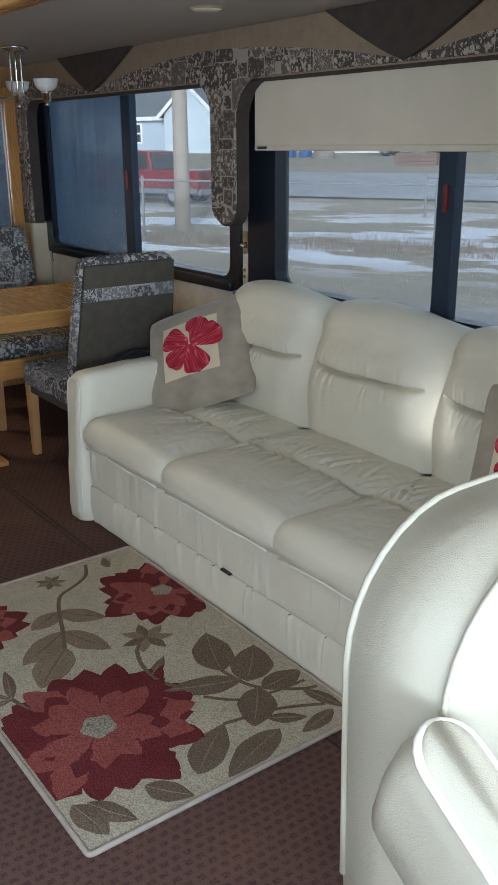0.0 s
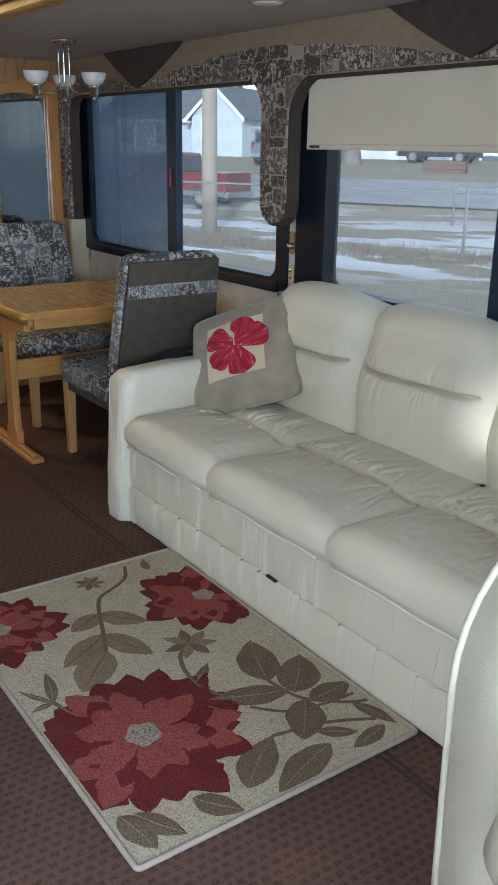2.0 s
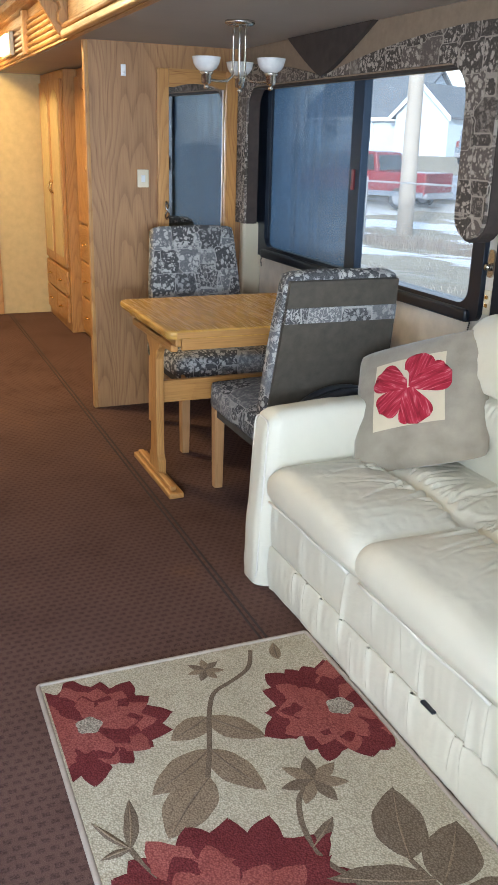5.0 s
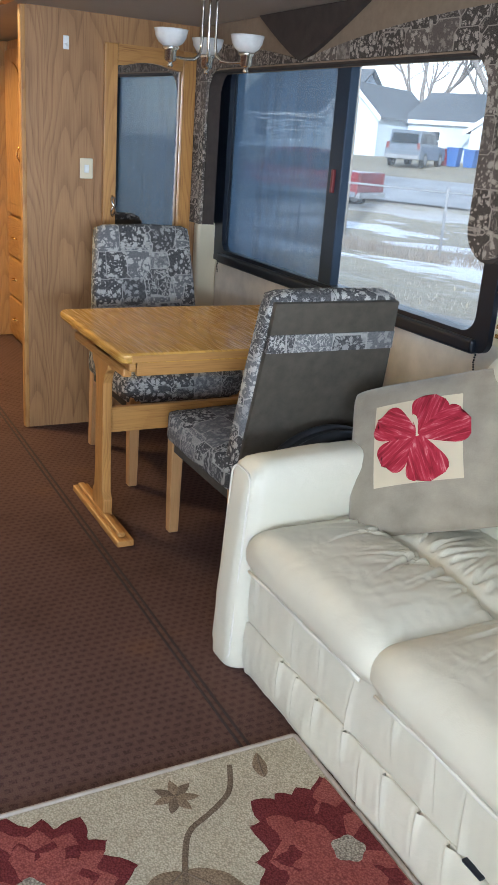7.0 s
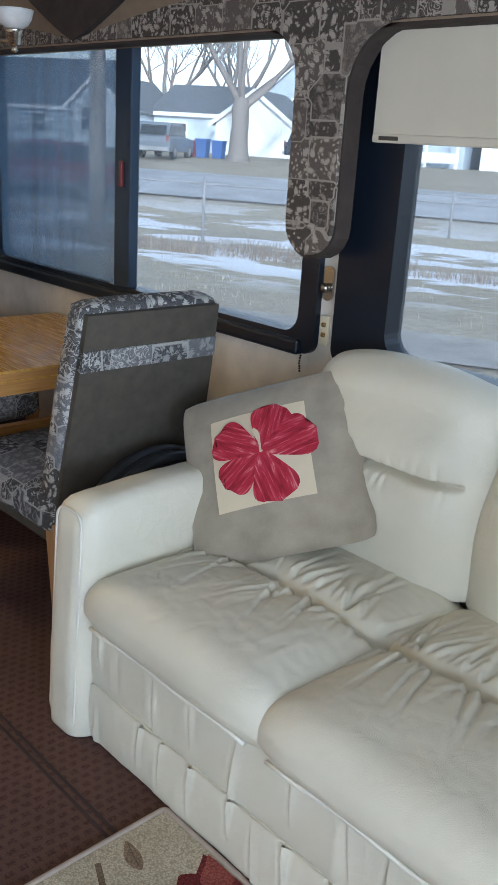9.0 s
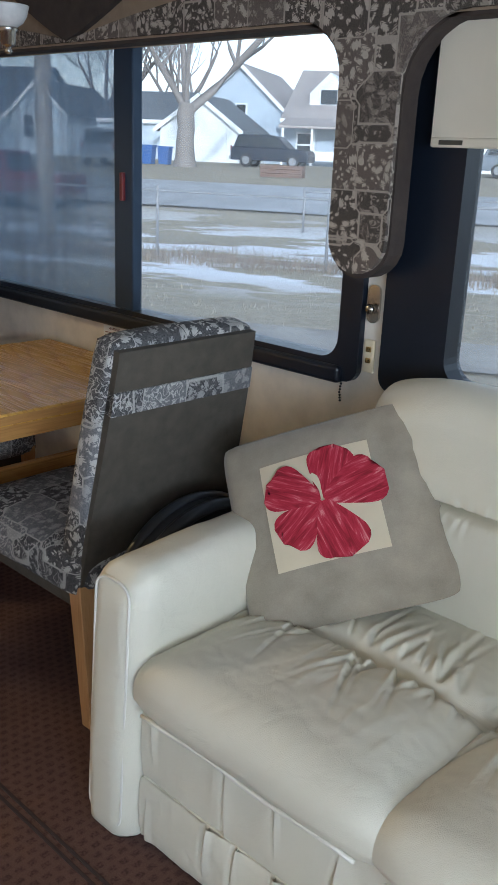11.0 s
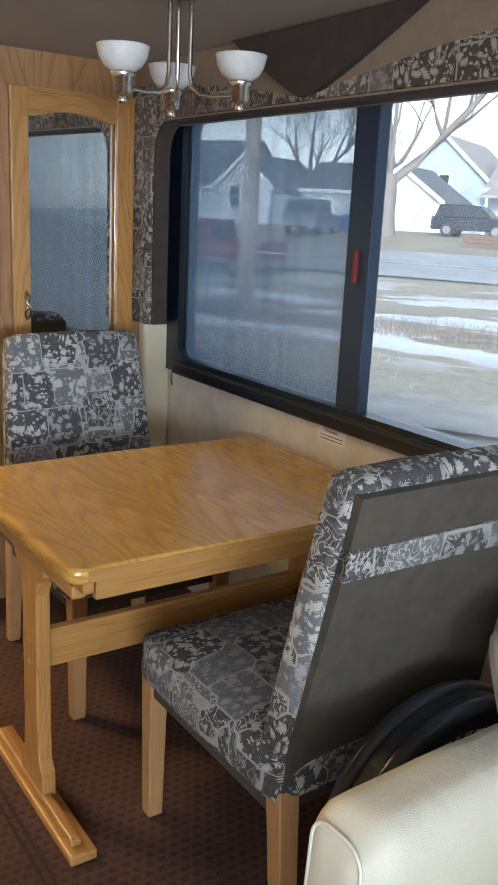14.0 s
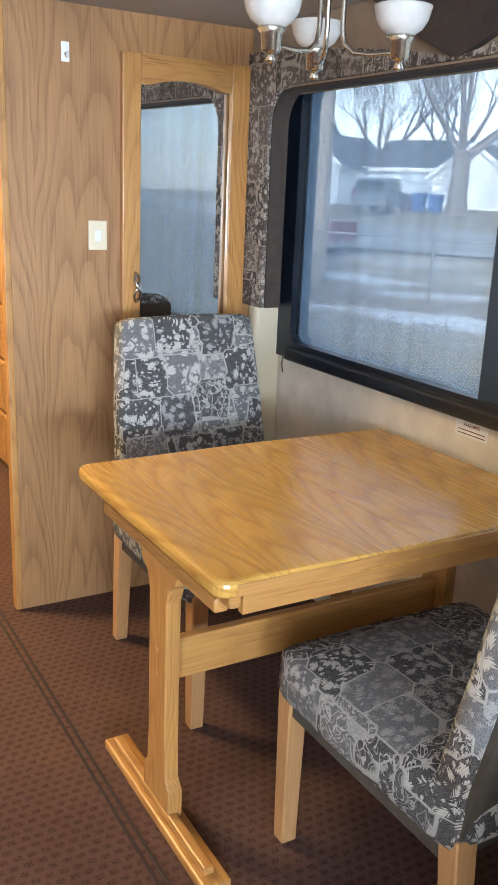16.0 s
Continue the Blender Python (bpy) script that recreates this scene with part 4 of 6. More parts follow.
def pillow(name, m, half, fat, label, flower=True):
    p = tagged(new(name), label, "pillow")
    p.matrix_basis = m
    for sgn, nm in ((1, "front"), (-1, "back")):
        def fn(u, v, sgn=sgn):
            a, b = 2 * u - 1, 2 * v - 1
            pinch = 1 - 0.022 * (1 - a * a) * abs(b) ** 4
            pinch2 = 1 - 0.022 * (1 - b * b) * abs(a) ** 4
            cut = 1 - 0.055 * (abs(a) * abs(b)) ** 7
            x, y = a * half * pinch2 * cut, b * half * pinch * cut
            z = sgn * pillow_height(a * half, b * half, half, fat)
            e = max(abs(a), abs(b))
            z += sgn * (0.004 * noise.noise((x * 18, y * 18, 3 * sgn)) + 0.009 * math.sin(34 * (a if abs(b) > abs(a) else b)) * max(0, e - 0.66) * 2 * noise.noise((a * 4, b * 4, 7))) * (1 - e ** 12)
            return (x, y, z)
        part(nm, soft_grid(44, 44, fn), "pillow", p, smooth=True)
    if flower:
        def lay(pts, lift, mat, nm, rot=0.0, lab="", k=14):
            """A flat shape laid on the swollen face: outline of a blade (length, width) grid."""
            bm = soft_grid(k, k, lambda u, v: pts(u, v))
            for v in bm.verts:
                v.co.z = pillow_height(v.co.x, v.co.y, half, fat) + lift
            return part(nm, bm, mat, p, lab, True)
        cx, cy, s = -0.012, 0.012, 0.128
        lay(lambda u, v: (cx + (2 * u - 1) * s, cy + (2 * v - 1) * s, 0), 0.0035, "print_cream", "patch", lab="cream printed square", k=24)
        fx, fy = cx + 0.005, cy + 0.008
        for j, (ang, ln, wd) in enumerate(((70, 0.128, 0.054), (14, 0.142, 0.060), (216, 0.122, 0.052), (150, 0.132, 0.055), (285, 0.136, 0.060))):
            c, s_ = math.cos(radians(ang)), math.sin(radians(ang))
            def blade(u, v, c=c, s_=s_, ln=ln, wd=wd, j=j):
                w = wd * 1.38 * (0.10 + 0.90 * u ** 0.85) * math.sqrt(max(0.0, 1 - (max(0.0, u - 0.5) / 0.5) ** 2.6)) * (2 * v - 1)
                q = 0.004 + ln * u + 0.0055 * math.sin(17 * v + j) * u ** 3
                return (fx + c * q - s_ * w, fy + s_ * q + c * w, 0)
            ob = lay(blade, 0.0055 + 0.0012 * j, "petal_print", "petal")
            ob.matrix_basis = Matrix.Translation((fx, fy, 0)) @ Matrix.Rotation(radians(ang), 4, "Z")
            ob.data.transform(ob.matrix_basis.inverted())
        def stamen(u, v):
            q, w = 0.066 * u, (0.003 + 0.009 * max(0.0, u - 0.35) ** 0.7 * (1 - 0.75 * max(0.0, u - 0.8) / 0.2)) * (2 * v - 1) - 0.012 * math.sin(2.2 * u)
            c, s_ = math.cos(radians(112)), math.sin(radians(112))
            return (fx + c * q - s_ * w, fy + s_ * q + c * w, 0)
        lay(stamen, 0.0125, "print_cream", "stamen")
    return p


U, V = Vector((0.24, -0.3455, 0.13)).normalized(), Vector((0.138, 0.2535, 0.2885))
V = (V - U * V.dot(U)).normalized()
N = U.cross(V)
PM = Matrix((U, V, N)).transposed().to_4x4() @ Matrix.Rotation(radians(4.0), 4, "Z")
pillow("throw_pillow", Matrix.Translation(Vector((3.600, 4.045, 0.672)) - N * 0.035) @ PM, 0.241, 0.074, "taupe velvet pillow with red hibiscus print, in the sofa corner")
V2, U2 = Vector((0.30, 0.08, 0.95)).normalized(), Vector((0.25, -0.96, 0.0))
U2 = (U2 - V2 * U2.dot(V2)).normalized()
N2 = U2.cross(V2)
pillow("throw_pillow", Matrix.Translation((3.58, 2.33, 0.665)) @ Matrix((U2, V2, N2)).transposed().to_4x4(), 0.215, 0.065, "taupe velvet pillow with red hibiscus print, lying upright")

# ---- dinette table ----
table = thing("dining_table", 3.5, 5.3175, 0, "honey oak pedestal dining table with rounded edges and a leaf joint", "table")
TO = Matrix.Translation((-3.5, -5.3175, 0))
M["oak_top"] = wood("oak_table_top", (0.40, 0.185, 0.032), (0.68, 0.395, 0.090), "y", 0.20, 0.16, 0.62, 5.5, 45.0)


def leaf_top(x0, x1, rl, rr):
    o = rounded((x0, 4.935), (x1, 5.70), [rl, rr, rr, rl], 5)
    b = prism(o, 0.036, "xy", 0.709)
    bmesh.ops.recalc_face_normals(b, faces=b.faces)
    bmesh.ops.bevel(b, geom=[e for e in b.edges if e.calc_face_angle(0) > 0.9 and abs(e.verts[0].co.z - e.verts[1].co.z) < 1e-4 and not all(3.49 < v.co.x < 3.51 for v in e.verts)], offset=0.013, segments=3, profile=0.5, affect="EDGES")
    return moved(b, TO)


part("top_leaf", leaf_top(3.02, 3.4985, 0.035, 0.002), "oak_top", table, smooth=False)
part("top_leaf", leaf_top(3.5005, 3.975, 0.002, 0.02), "oak_top", table)
part("edge_band", moved(box((3.06, 4.9335, 0.714), (3.965, 4.9375, 0.738), 0.0015), TO), "oak_x", table)
for y in (4.965, 5.65):
    part("apron", moved(box((3.09, y, 0.658), (3.93, y + 0.02, 0.7095), 0.002), TO), "oak_x", table)
part("apron", moved(box((3.075, 5.02, 0.668), (3.095, 5.60, 0.7095), 0.002), TO), "oak_y", table)
for y in (4.962, 5.622):
    part("slide_end", moved(box((3.062, y + 0.004, 0.672), (3.088, y + 0.05, 0.7095), 0.006), TO), "oak_x", table)


def pedestal(x):
    w2 = 0.5
    o = [(5.215, 0.03), (5.355, 0.03), (5.355, 0.10), (5.335, 0.125), (5.330, 0.20), (5.330, 0.56), (5.345, 0.60), (5.375, 0.62), (5.385, 0.672), (5.185, 0.672), (5.195, 0.62), (5.225, 0.60), (5.240, 0.56), (5.240, 0.20), (5.235, 0.125), (5.215, 0.10)]
    part("post", moved(prism(o, 0.036, "yz", x, 0.004), TO), "oak_z", table)
    part("foot", moved(box((x - 0.016, 5.0, 0.0), (x + 0.05, 5.575, 0.026), 0.006), TO), "oak_y", table)
    part("foot_rail", moved(box((x - 0.002, 5.03, 0.026), (x + 0.024, 5.545, 0.046), 0.005), TO), "oak_y", table)
    part("top_bracket", moved(box((x - 0.002, 5.02, 0.640), (x + 0.03, 5.61, 0.672), 0.006), TO), "oak_y", table)
    for z in (0.375, 0.43):
        part("plug", moved(lathe([(0.006, 0), (0.006, 0.002)], 10), TO @ pose(x, 5.285, z, 0, -90, 0)), "beech", table)


pedestal(3.062)
pedestal(3.86)
part("stretcher", moved(box((3.098, 5.272, 0.352), (3.86, 5.298, 0.452), 0.004), TO), "oak_x", table)


# ---- dining chairs ----
def chair(m, label):
    c = tagged(new("dining_chair"), label, "chair", "chairs at the dinette")
    c.matrix_basis = m
    seat = cushion((0.545, 0.56, 0.125), 0.03, 0.022, 12, 0.003, 1.0)
    part("seat", moved(seat, Matrix.Translation((0, 0.0, 0.428))), "tapestry", c, "grey leaf patchwork seat", True)
    part("seat_rail", box((-0.25, -0.25, 0.33), (0.25, 0.255, 0.375), 0.004), "suede", c)

    def slab(x0, x1, z0, z1, y_front, y_rear, r, seed):
        b = cushion((x1 - x0, y_rear - y_front, z1 - z0), r, 0.006, 10, 0.002, seed)
        return b
    # back leans: rear face from y -0.275 at 0.40 to -0.385 at 1.03
    lean = math.atan2(0.115, 0.63)
    bk = cushion((0.50, 0.085, 0.665), 0.026, 0.010, 12, 0.002, 5.0)
    for v in bk.verts:
        v.co.x *= 1.06 - 0.16 * (v.co.z + 0.33) / 0.66
    B = Matrix.Translation((0, -0.280, 0.70)) @ Matrix.Rotation(lean, 4, "X")
    part("backrest", moved(bk, B), "tapestry", c, "grey leaf patchwork backrest", True)
    def rear(z0, z1, mat, nm, proud, lab=""):
        def wide(z):
            return (0.25 - 0.010) * (1.06 - 0.16 * (z + 0.33) / 0.66)
        k = 10
        rows = [(z0 + (z1 - z0) * i / k) for i in range(k + 1)]
        bm = bmesh.new()
        a = [[bm.verts.new((s * wide(z), -0.0425 - d - 0.003 * math.sin(z * 9), z)) for s in (-1, -0.5, 0, 0.5, 1)] for z in rows for d in (proud,)]
        b2 = [[bm.verts.new((s * wide(z), -0.030, z)) for s in (-1, -0.5, 0, 0.5, 1)] for z in rows]
        for g in (a, b2):
            for i in range(k):
                for j in range(4):
                    bm.faces.new((g[i][j], g[i + 1][j], g[i + 1][j + 1], g[i][j + 1]))
        for i in range(k):
            for j in (0, 4):
                bm.faces.new((a[i][j], a[i + 1][j], b2[i + 1][j], b2[i][j]))
        for i in (0, k):
            for j in range(4):
                bm.faces.new((a[i][j], a[i][j + 1], b2[i][j + 1], b2[i][j]))
        return part(nm, moved(bm, B), mat, c, lab)
    rear(-0.325, 0.318, "suede", "rear_cover", 0.010, "olive-brown suede back")
    rear(0.165, 0.222, "tapestry", "rear_band", 0.014, "leaf patchwork band")
    for sx in (-1, 1):
        for y0, splay in ((0.255, 0.0), (-0.255, -0.035)):
            o = bmesh.new()
            t, b_ = 0.024, 0.019
            vs = [o.verts.new((sx * 0.235 + dx * w, y0 + dy * w + s, z)) for z, w, s in ((0.40, t, 0), (0.0, b_, splay)) for dx, dy in ((-1, -1), (1, -1), (1, 1), (-1, 1))]
            for f in ((0, 1, 2, 3), (7, 6, 5, 4), (0, 4, 5, 1), (1, 5, 6, 2), (2, 6, 7, 3), (3, 7, 4, 0)):
                o.faces.new([vs[i] for i in f])
            bmesh.ops.recalc_face_normals(o, faces=o.faces)
            bmesh.ops.bevel(o, geom=list(o.edges), offset=0.003, segments=1, affect="EDGES")
            part("leg", o, "beech", c, "tapered pale wood leg")
    return c


ch1 = chair(pose(3.528, 4.825, 0), "grey leaf-tapestry dining chair with suede back, beside the sofa")
ch2 = copy_thing(ch1, pose(3.535, 5.815, 0, 0, 0, 180))
tagged(ch2, "grey leaf-tapestry dining chair backed against the wood-grain panel")

# ---- black fan between chair and sofa ----
fan = thing("drum_fan", 3.51, 4.375, 0, "black plastic drum fan standing behind the sofa arm", "fan")
ringpts = [(0.25 * math.cos(t), 0, 0.365 + 0.25 * math.sin(t)) for t in [2 * math.pi * i / 48 for i in range(48)]]
for dy in (-0.03, 0.03):
    part("rim", moved(sweep(ringpts, 0.017, 10, True), Matrix.Translation((0, dy, 0))), "black_plastic", fan, smooth=True)
out_ = [(0.255 * math.cos(t), 0.365 + 0.255 * math.sin(t)) for t in [2 * math.pi * i / 48 for i in range(48)]]
inn_ = [(0.205 * math.cos(t), 0.365 + 0.205 * math.sin(t)) for t in [2 * math.pi * i / 48 for i in range(48)]]
part("drum", ring_prism(out_, inn_, 0.07, "xz", -0.035), "black_plastic", fan)
for i in range(40):
    t = 2 * math.pi * i / 40
    part("spoke", sweep([(0.06 * math.cos(t), 0.03, 0.365 + 0.06 * math.sin(t)), (0.207 * math.cos(t + 0.12), 0.03, 0.365 + 0.207 * math.sin(t + 0.12))], 0.003, 5), "black_plastic", fan)
part("hub", moved(lathe([(0.065, -0.03), (0.065, 0.028), (0.05, 0.036)], 24), pose(0, 0, 0.365, -90, 0, 0)), "black_plastic", fan, smooth=True)
for sx in (-0.15, 0.15):
    part("stand_foot", box((sx - 0.03, -0.045, 0.0), (sx + 0.03, 0.05, 0.20), 0.01), "black_plastic", fan)

# ---- chandelier ----
CX, CY = 3.463, 5.344
chand = thing("chandelier", CX, CY, CZ, "brushed nickel three-arm chandelier with alabaster glass bowls, unlit", "chandelier")
part("canopy", lathe([(0.062, 0.0), (0.062, -0.010), (0.050, -0.018), (0.0, -0.019)], 28), "chrome", chand, smooth=True)
for a in (-53, 67, 187):
    c, s = math.cos(radians(a)), math.sin(radians(a))
    path = [(0.028, -0.018), (0.028, -0.06), (0.028, -0.185), (0.034, -0.212), (0.055, -0.229), (0.09, -0.233), (0.125, -0.231), (0.152, -0.229)]
    part("arm", sweep([(r * c, r * s, z) for r, z in path], 0.0055, 8), "chrome", chand, smooth=True)
    B = Matrix.Translation((0.152 * c, 0.152 * s, -0.033))
    sock = part("socket", moved(lathe([(0.006, -0.232), (0.011, -0.226), (0.006, -0.216), (0.014, -0.213), (0.020, -0.208), (0.021, -0.178), (0.030, -0.170), (0.026, -0.164)], 20), B), "chrome", chand, smooth=True)
    bowl = [(0.014, -0.168), (0.030, -0.164), (0.048, -0.150), (0.060, -0.128), (0.066, -0.100), (0.0675, -0.094), (0.063, -0.096), (0.056, -0.126), (0.044, -0.147), (0.012, -0.160)]
    bowl = [(r * 0.88, -0.166 + (z + 0.166) * 0.76) for r, z in bowl]
    part("shade", moved(lathe(bowl, 30), B), "shade", chand, "white alabaster glass bowl", True)

# ---- captain's chair ----
# cream leather darkened in colour to offset the strong windscreen light
M["chair_leather"] = leather_material("dimmed_cream_leather", (0.40, 0.37, 0.29))
cap = thing("captain_chair", 2.612, 1.46, 0, "cream leather captain's chair with white piping, facing the windscreen", "captain's chair")


def cap_outline(grow=0.0, k=8):
    w, zt, zb, r = 0.262 + grow, 1.05 + grow, 0.36, 0.19
    pts = [(-w * 0.93, zb), (w * 0.93, zb)]
    pts += [(w * (0.97 + 0.03 * i / 3), zb + (zt - r - zb) * (0.3 + 0.7 * i / 3)) for i in range(4)][:3]
    pts += [(w - r + r * math.cos(radians(90 * i / k)), zt - r + r * math.sin(radians(90 * i / k))) for i in range(k + 1)]
    pts += [(-w + r - r * math.sin(radians(90 * i / k)), zt - r + r * math.cos(radians(90 * i / k))) for i in range(k + 1)]
    pts += [(-w * (0.97 + 0.03 * i / 3), zb + (zt - r - zb) * (0.3 + 0.7 * i / 3)) for i in range(3)][::-1]
    return pts


def slab_body(outline, y_front, y_rear, swell):
    """A padded slab: the outline at both faces, with swollen front and rear made of shrinking rings."""
    bm = bmesh.new()
    cx_ = sum(p[0] for p in outline) / len(outline)
    cz_ = sum(p[1] for p in outline) / len(outline)
    levels = []
    for f, dy in ((0.0, 0), (0.35, 0), (0.65, 0), (0.85, 0), (0.96, 0), (1.0, 0)):
        levels.append((f, y_front - swell * (1 - f ** 2.5)))
    levels += [(1.012, y_front + (y_rear - y_front) * 0.5)]
    for f in (1.0, 0.96, 0.85, 0.6, 0.3, 0.0):
        levels.append((f, y_rear + swell * 0.45 * (1 - f ** 2.5)))
    rings = []
    for f, y in levels:
        if f == 0.0:
            rings.append([bm.verts.new((cx_, y, cz_))])
        else:
            rings.append([bm.verts.new((cx_ + (u - cx_) * f, y + 0.004 * noise.noise((u * 9, v * 9, y)), cz_ + (v - cz_) * f)) for u, v in outline])
    k = len(outline)
    for a, b in zip(rings, rings[1:]):
        for i in range(k):
            if len(a) == 1:
                bm.faces.new((a[0], b[i], b[(i + 1) % k]))
            elif len(b) == 1:
                bm.faces.new((a[i], b[0], a[(i + 1) % k]))
            else:
                bm.faces.new((a[i], b[i], b[(i + 1) % k], a[(i + 1) % k]))
    return bm


YF, YR = 0.165, 0.325
part("backrest", slab_body(cap_outline(), YF, YR, 0.035), "chair_leather", cap, smooth=True)
for y, r in ((YF, 0.0040), (YR, 0.0050)):
    part("piping", sweep([(u, y, v) for u, v in cap_outline(0.001)[2:]], r, 8), "chair_leather", cap, "raised pale piping", True)
part("seat_cushion", moved(cushion((0.52, 0.54, 0.17), 0.06, 0.03, 14, 0.003, 4.0), Matrix.Translation((0, -0.10, 0.53))), "chair_leather", cap, smooth=True)
part("seat_base", box((-0.24, -0.34, 0.34), (0.24, 0.20, 0.46), 0.03), "chair_leather", cap)
part("pedestal", lathe([(0.20, 0.0), (0.20, 0.02), (0.10, 0.05), (0.09, 0.32), (0.16, 0.345)], 24), "black", cap, smooth=True)


def armrest(sx):
    """A deep padded rest with a flat piped top, round at both ends."""
    k, ln, wd = 10, 0.235, 0.043
    top = [(wd * math.cos(radians(180 * i / k)), ln - wd + wd * math.sin(radians(180 * i / k))) for i in range(k + 1)]
    top += [(-wd * math.cos(radians(180 * i / k)), -ln + wd - wd * math.sin(radians(180 * i / k))) for i in range(k + 1)]
    bm = bmesh.new()
    rings = []
    for f, z, g in ((0.0, 0.006, 1), (0.6, 0.006, 1), (0.9, 0.003, 1), (1.0, -0.004, 1), (1.06, -0.05, 1.02), (1.05, -0.10, 0.98), (0.9, -0.155, 0.9), (0.5, -0.18, 0.8), (0.0, -0.182, 0.5)):
        rings.append([bm.verts.new((x * max(f, 0.01), y * (1 if f >= 0.6 else max(f, 0.01) * 1.4) * g, z + 0.004 * noise.noise((x * 20, y * 9, z * 9)))) for x, y in top])
    n_ = len(top)
    for a, b in zip(rings, rings[1:]):
        for i in range(n_):
            bm.faces.new((a[i], a[(i + 1) % n_], b[(i + 1) % n_], b[i]))
    A = Matrix.Translation((sx * 0.297, -0.043, 0.752)) @ pose(0, 0, 0, 34, 0, 0)
    ar = part("armrest", moved(bm, A), "chair_leather", cap, smooth=True)
    part("armrest_piping", moved(sweep([(x, y, -0.003) for x, y in top], 0.0058, 8, True), A), "piping", ar, smooth=True)


armrest(-1)
armrest(1)

# ---- rug ----
RX0, RX1, RY0, RY1 = 2.297, 3.118, 2.522, 3.822


def loop_pile(name, a, b_, c_):
    m, n, l, b = material(name, 0.95, 0, 0.1)
    v = coords(n, l, (1, 1, 1))
    cell = n.new("ShaderNodeTexVoronoi")
    cell.inputs["Scale"].default_value = 210
    l.new(v, cell.inputs["Vector"])
    g = noise_of(n, l, v, 9, 4)
    f = noise_of(n, l, v, 240, 2)
    col = ramp(n, l, g, [(0.3, a), (0.7, b_)])
    col = mix(n, l, ramp(n, l, cell.outputs["Distance"], [(0.25, (0, 0, 0)), (0.75, (0.75, 0.75, 0.75))]), col, c_)
    col = mix(n, l, 0.18, col, ramp(n, l, f, [(0.35, c_), (0.65, b_)]))
    l.new(col, b.inputs["Base Color"])
    bump(n, l, b, cell.outputs["Distance"], 0.45, -0.003)
    return m


M["pile_cream"] = loop_pile("cream_loop_pile", (0.46, 0.41, 0.31), (0.56, 0.51, 0.40), (0.24, 0.20, 0.14))
M["pile_wine"] = loop_pile("wine_loop_pile", (0.135, 0.024, 0.026), (0.190, 0.042, 0.044), (0.06, 0.010, 0.012))
M["pile_red"] = loop_pile("brick_red_loop_pile", (0.27, 0.072, 0.060), (0.35, 0.115, 0.098), (0.13, 0.028, 0.026))
M["pile_taupe"] = loop_pile("taupe_loop_pile", (0.235, 0.175, 0.115), (0.315, 0.240, 0.165), (0.11, 0.075, 0.05))
M["pile_brown"] = loop_pile("brown_loop_pile", (0.160, 0.120, 0.085), (0.225, 0.175, 0.125), (0.075, 0.052, 0.036))
M["pile_centre"] = loop_pile("speckled_centre_pile", (0.34, 0.30, 0.24), (0.50, 0.46, 0.38), (0.06, 0.045, 0.035))
M["rug_binding"] = plain("taupe_edge_binding", (0.36, 0.30, 0.255), 0.9, vary=0.12, scale=40, grain=0.4)
rug = thing("area_rug", (RX0 + RX1) / 2, (RY0 + RY1) / 2, 0, "cream looped rug with wine-red flowers and brown leaves", "rug")
RO = Matrix.Translation((-(RX0 + RX1) / 2, -(RY0 + RY1) / 2, 0))
part("field", moved(box((RX0, RY0, 0.0005), (RX1, RY1, 0.010), 0.003), RO), "pile_cream", rug)
edge_o = rounded((RX0 - 0.006, RY0 - 0.006), (RX1 + 0.006, RY1 + 0.006), 0.012, 4)
part("binding", moved(sweep([(x, y, 0.007) for x, y in edge_o], 0.0075, 8, True), RO), "rug_binding", rug, "pale taupe bound edge", True)


def inside(x, y):
    return (max(RX0 + 0.006, min(RX1 - 0.006, x)), max(RY0 + 0.006, min(RY1 - 0.006, y)))


def blade(bx, by, tx, ty, width, z, kind="leaf", jag=0.0, seed=0):
    """A leaf or petal lying on the pile between base and tip, kept inside the rug's edge."""
    d = Vector((tx - bx, ty - by))
    ln = d.length
    d.normalize()
    s = Vector((-d.y, d.x))
    bm = bmesh.new()
    k, rows = 14, []
    for i in range(k + 1):
        u = i / k
        if kind == "leaf":
            w = width * 0.5 * math.sin(math.pi * u ** 0.85) ** 0.8
        else:
            w = width * 0.5 * (math.sin(math.pi * min(1, 0.10 + 0.90 * u ** 1.35)) ** 0.72) * (1 + 0.22 * (1 if i % 4 == 2 else 0) * (u > 0.45))
        w = max(w, 0.0012)
        w *= 1 + jag * math.sin(u * 17 + seed * 2.3)
        row = []
        for q in (-1, -0.5, 0, 0.5, 1):
            o = Vector((bx, by)) + d * (ln * u * (1 + 0.02 * math.sin(9 * q + seed))) + s * (w * q + 0.05 * ln * math.sin(math.pi * u) * (0.5 if seed % 2 else -0.5))
            x, y = inside(o.x, o.y)
            row.append(bm.verts.new((x, y, z + 0.0012 * (1 - q * q))))
        rows.append(row)
    for a, b in zip(rows, rows[1:]):
        for j in range(4):
            bm.faces.new((a[j], b[j], b[j + 1], a[j + 1]))
    return moved(bm, RO)


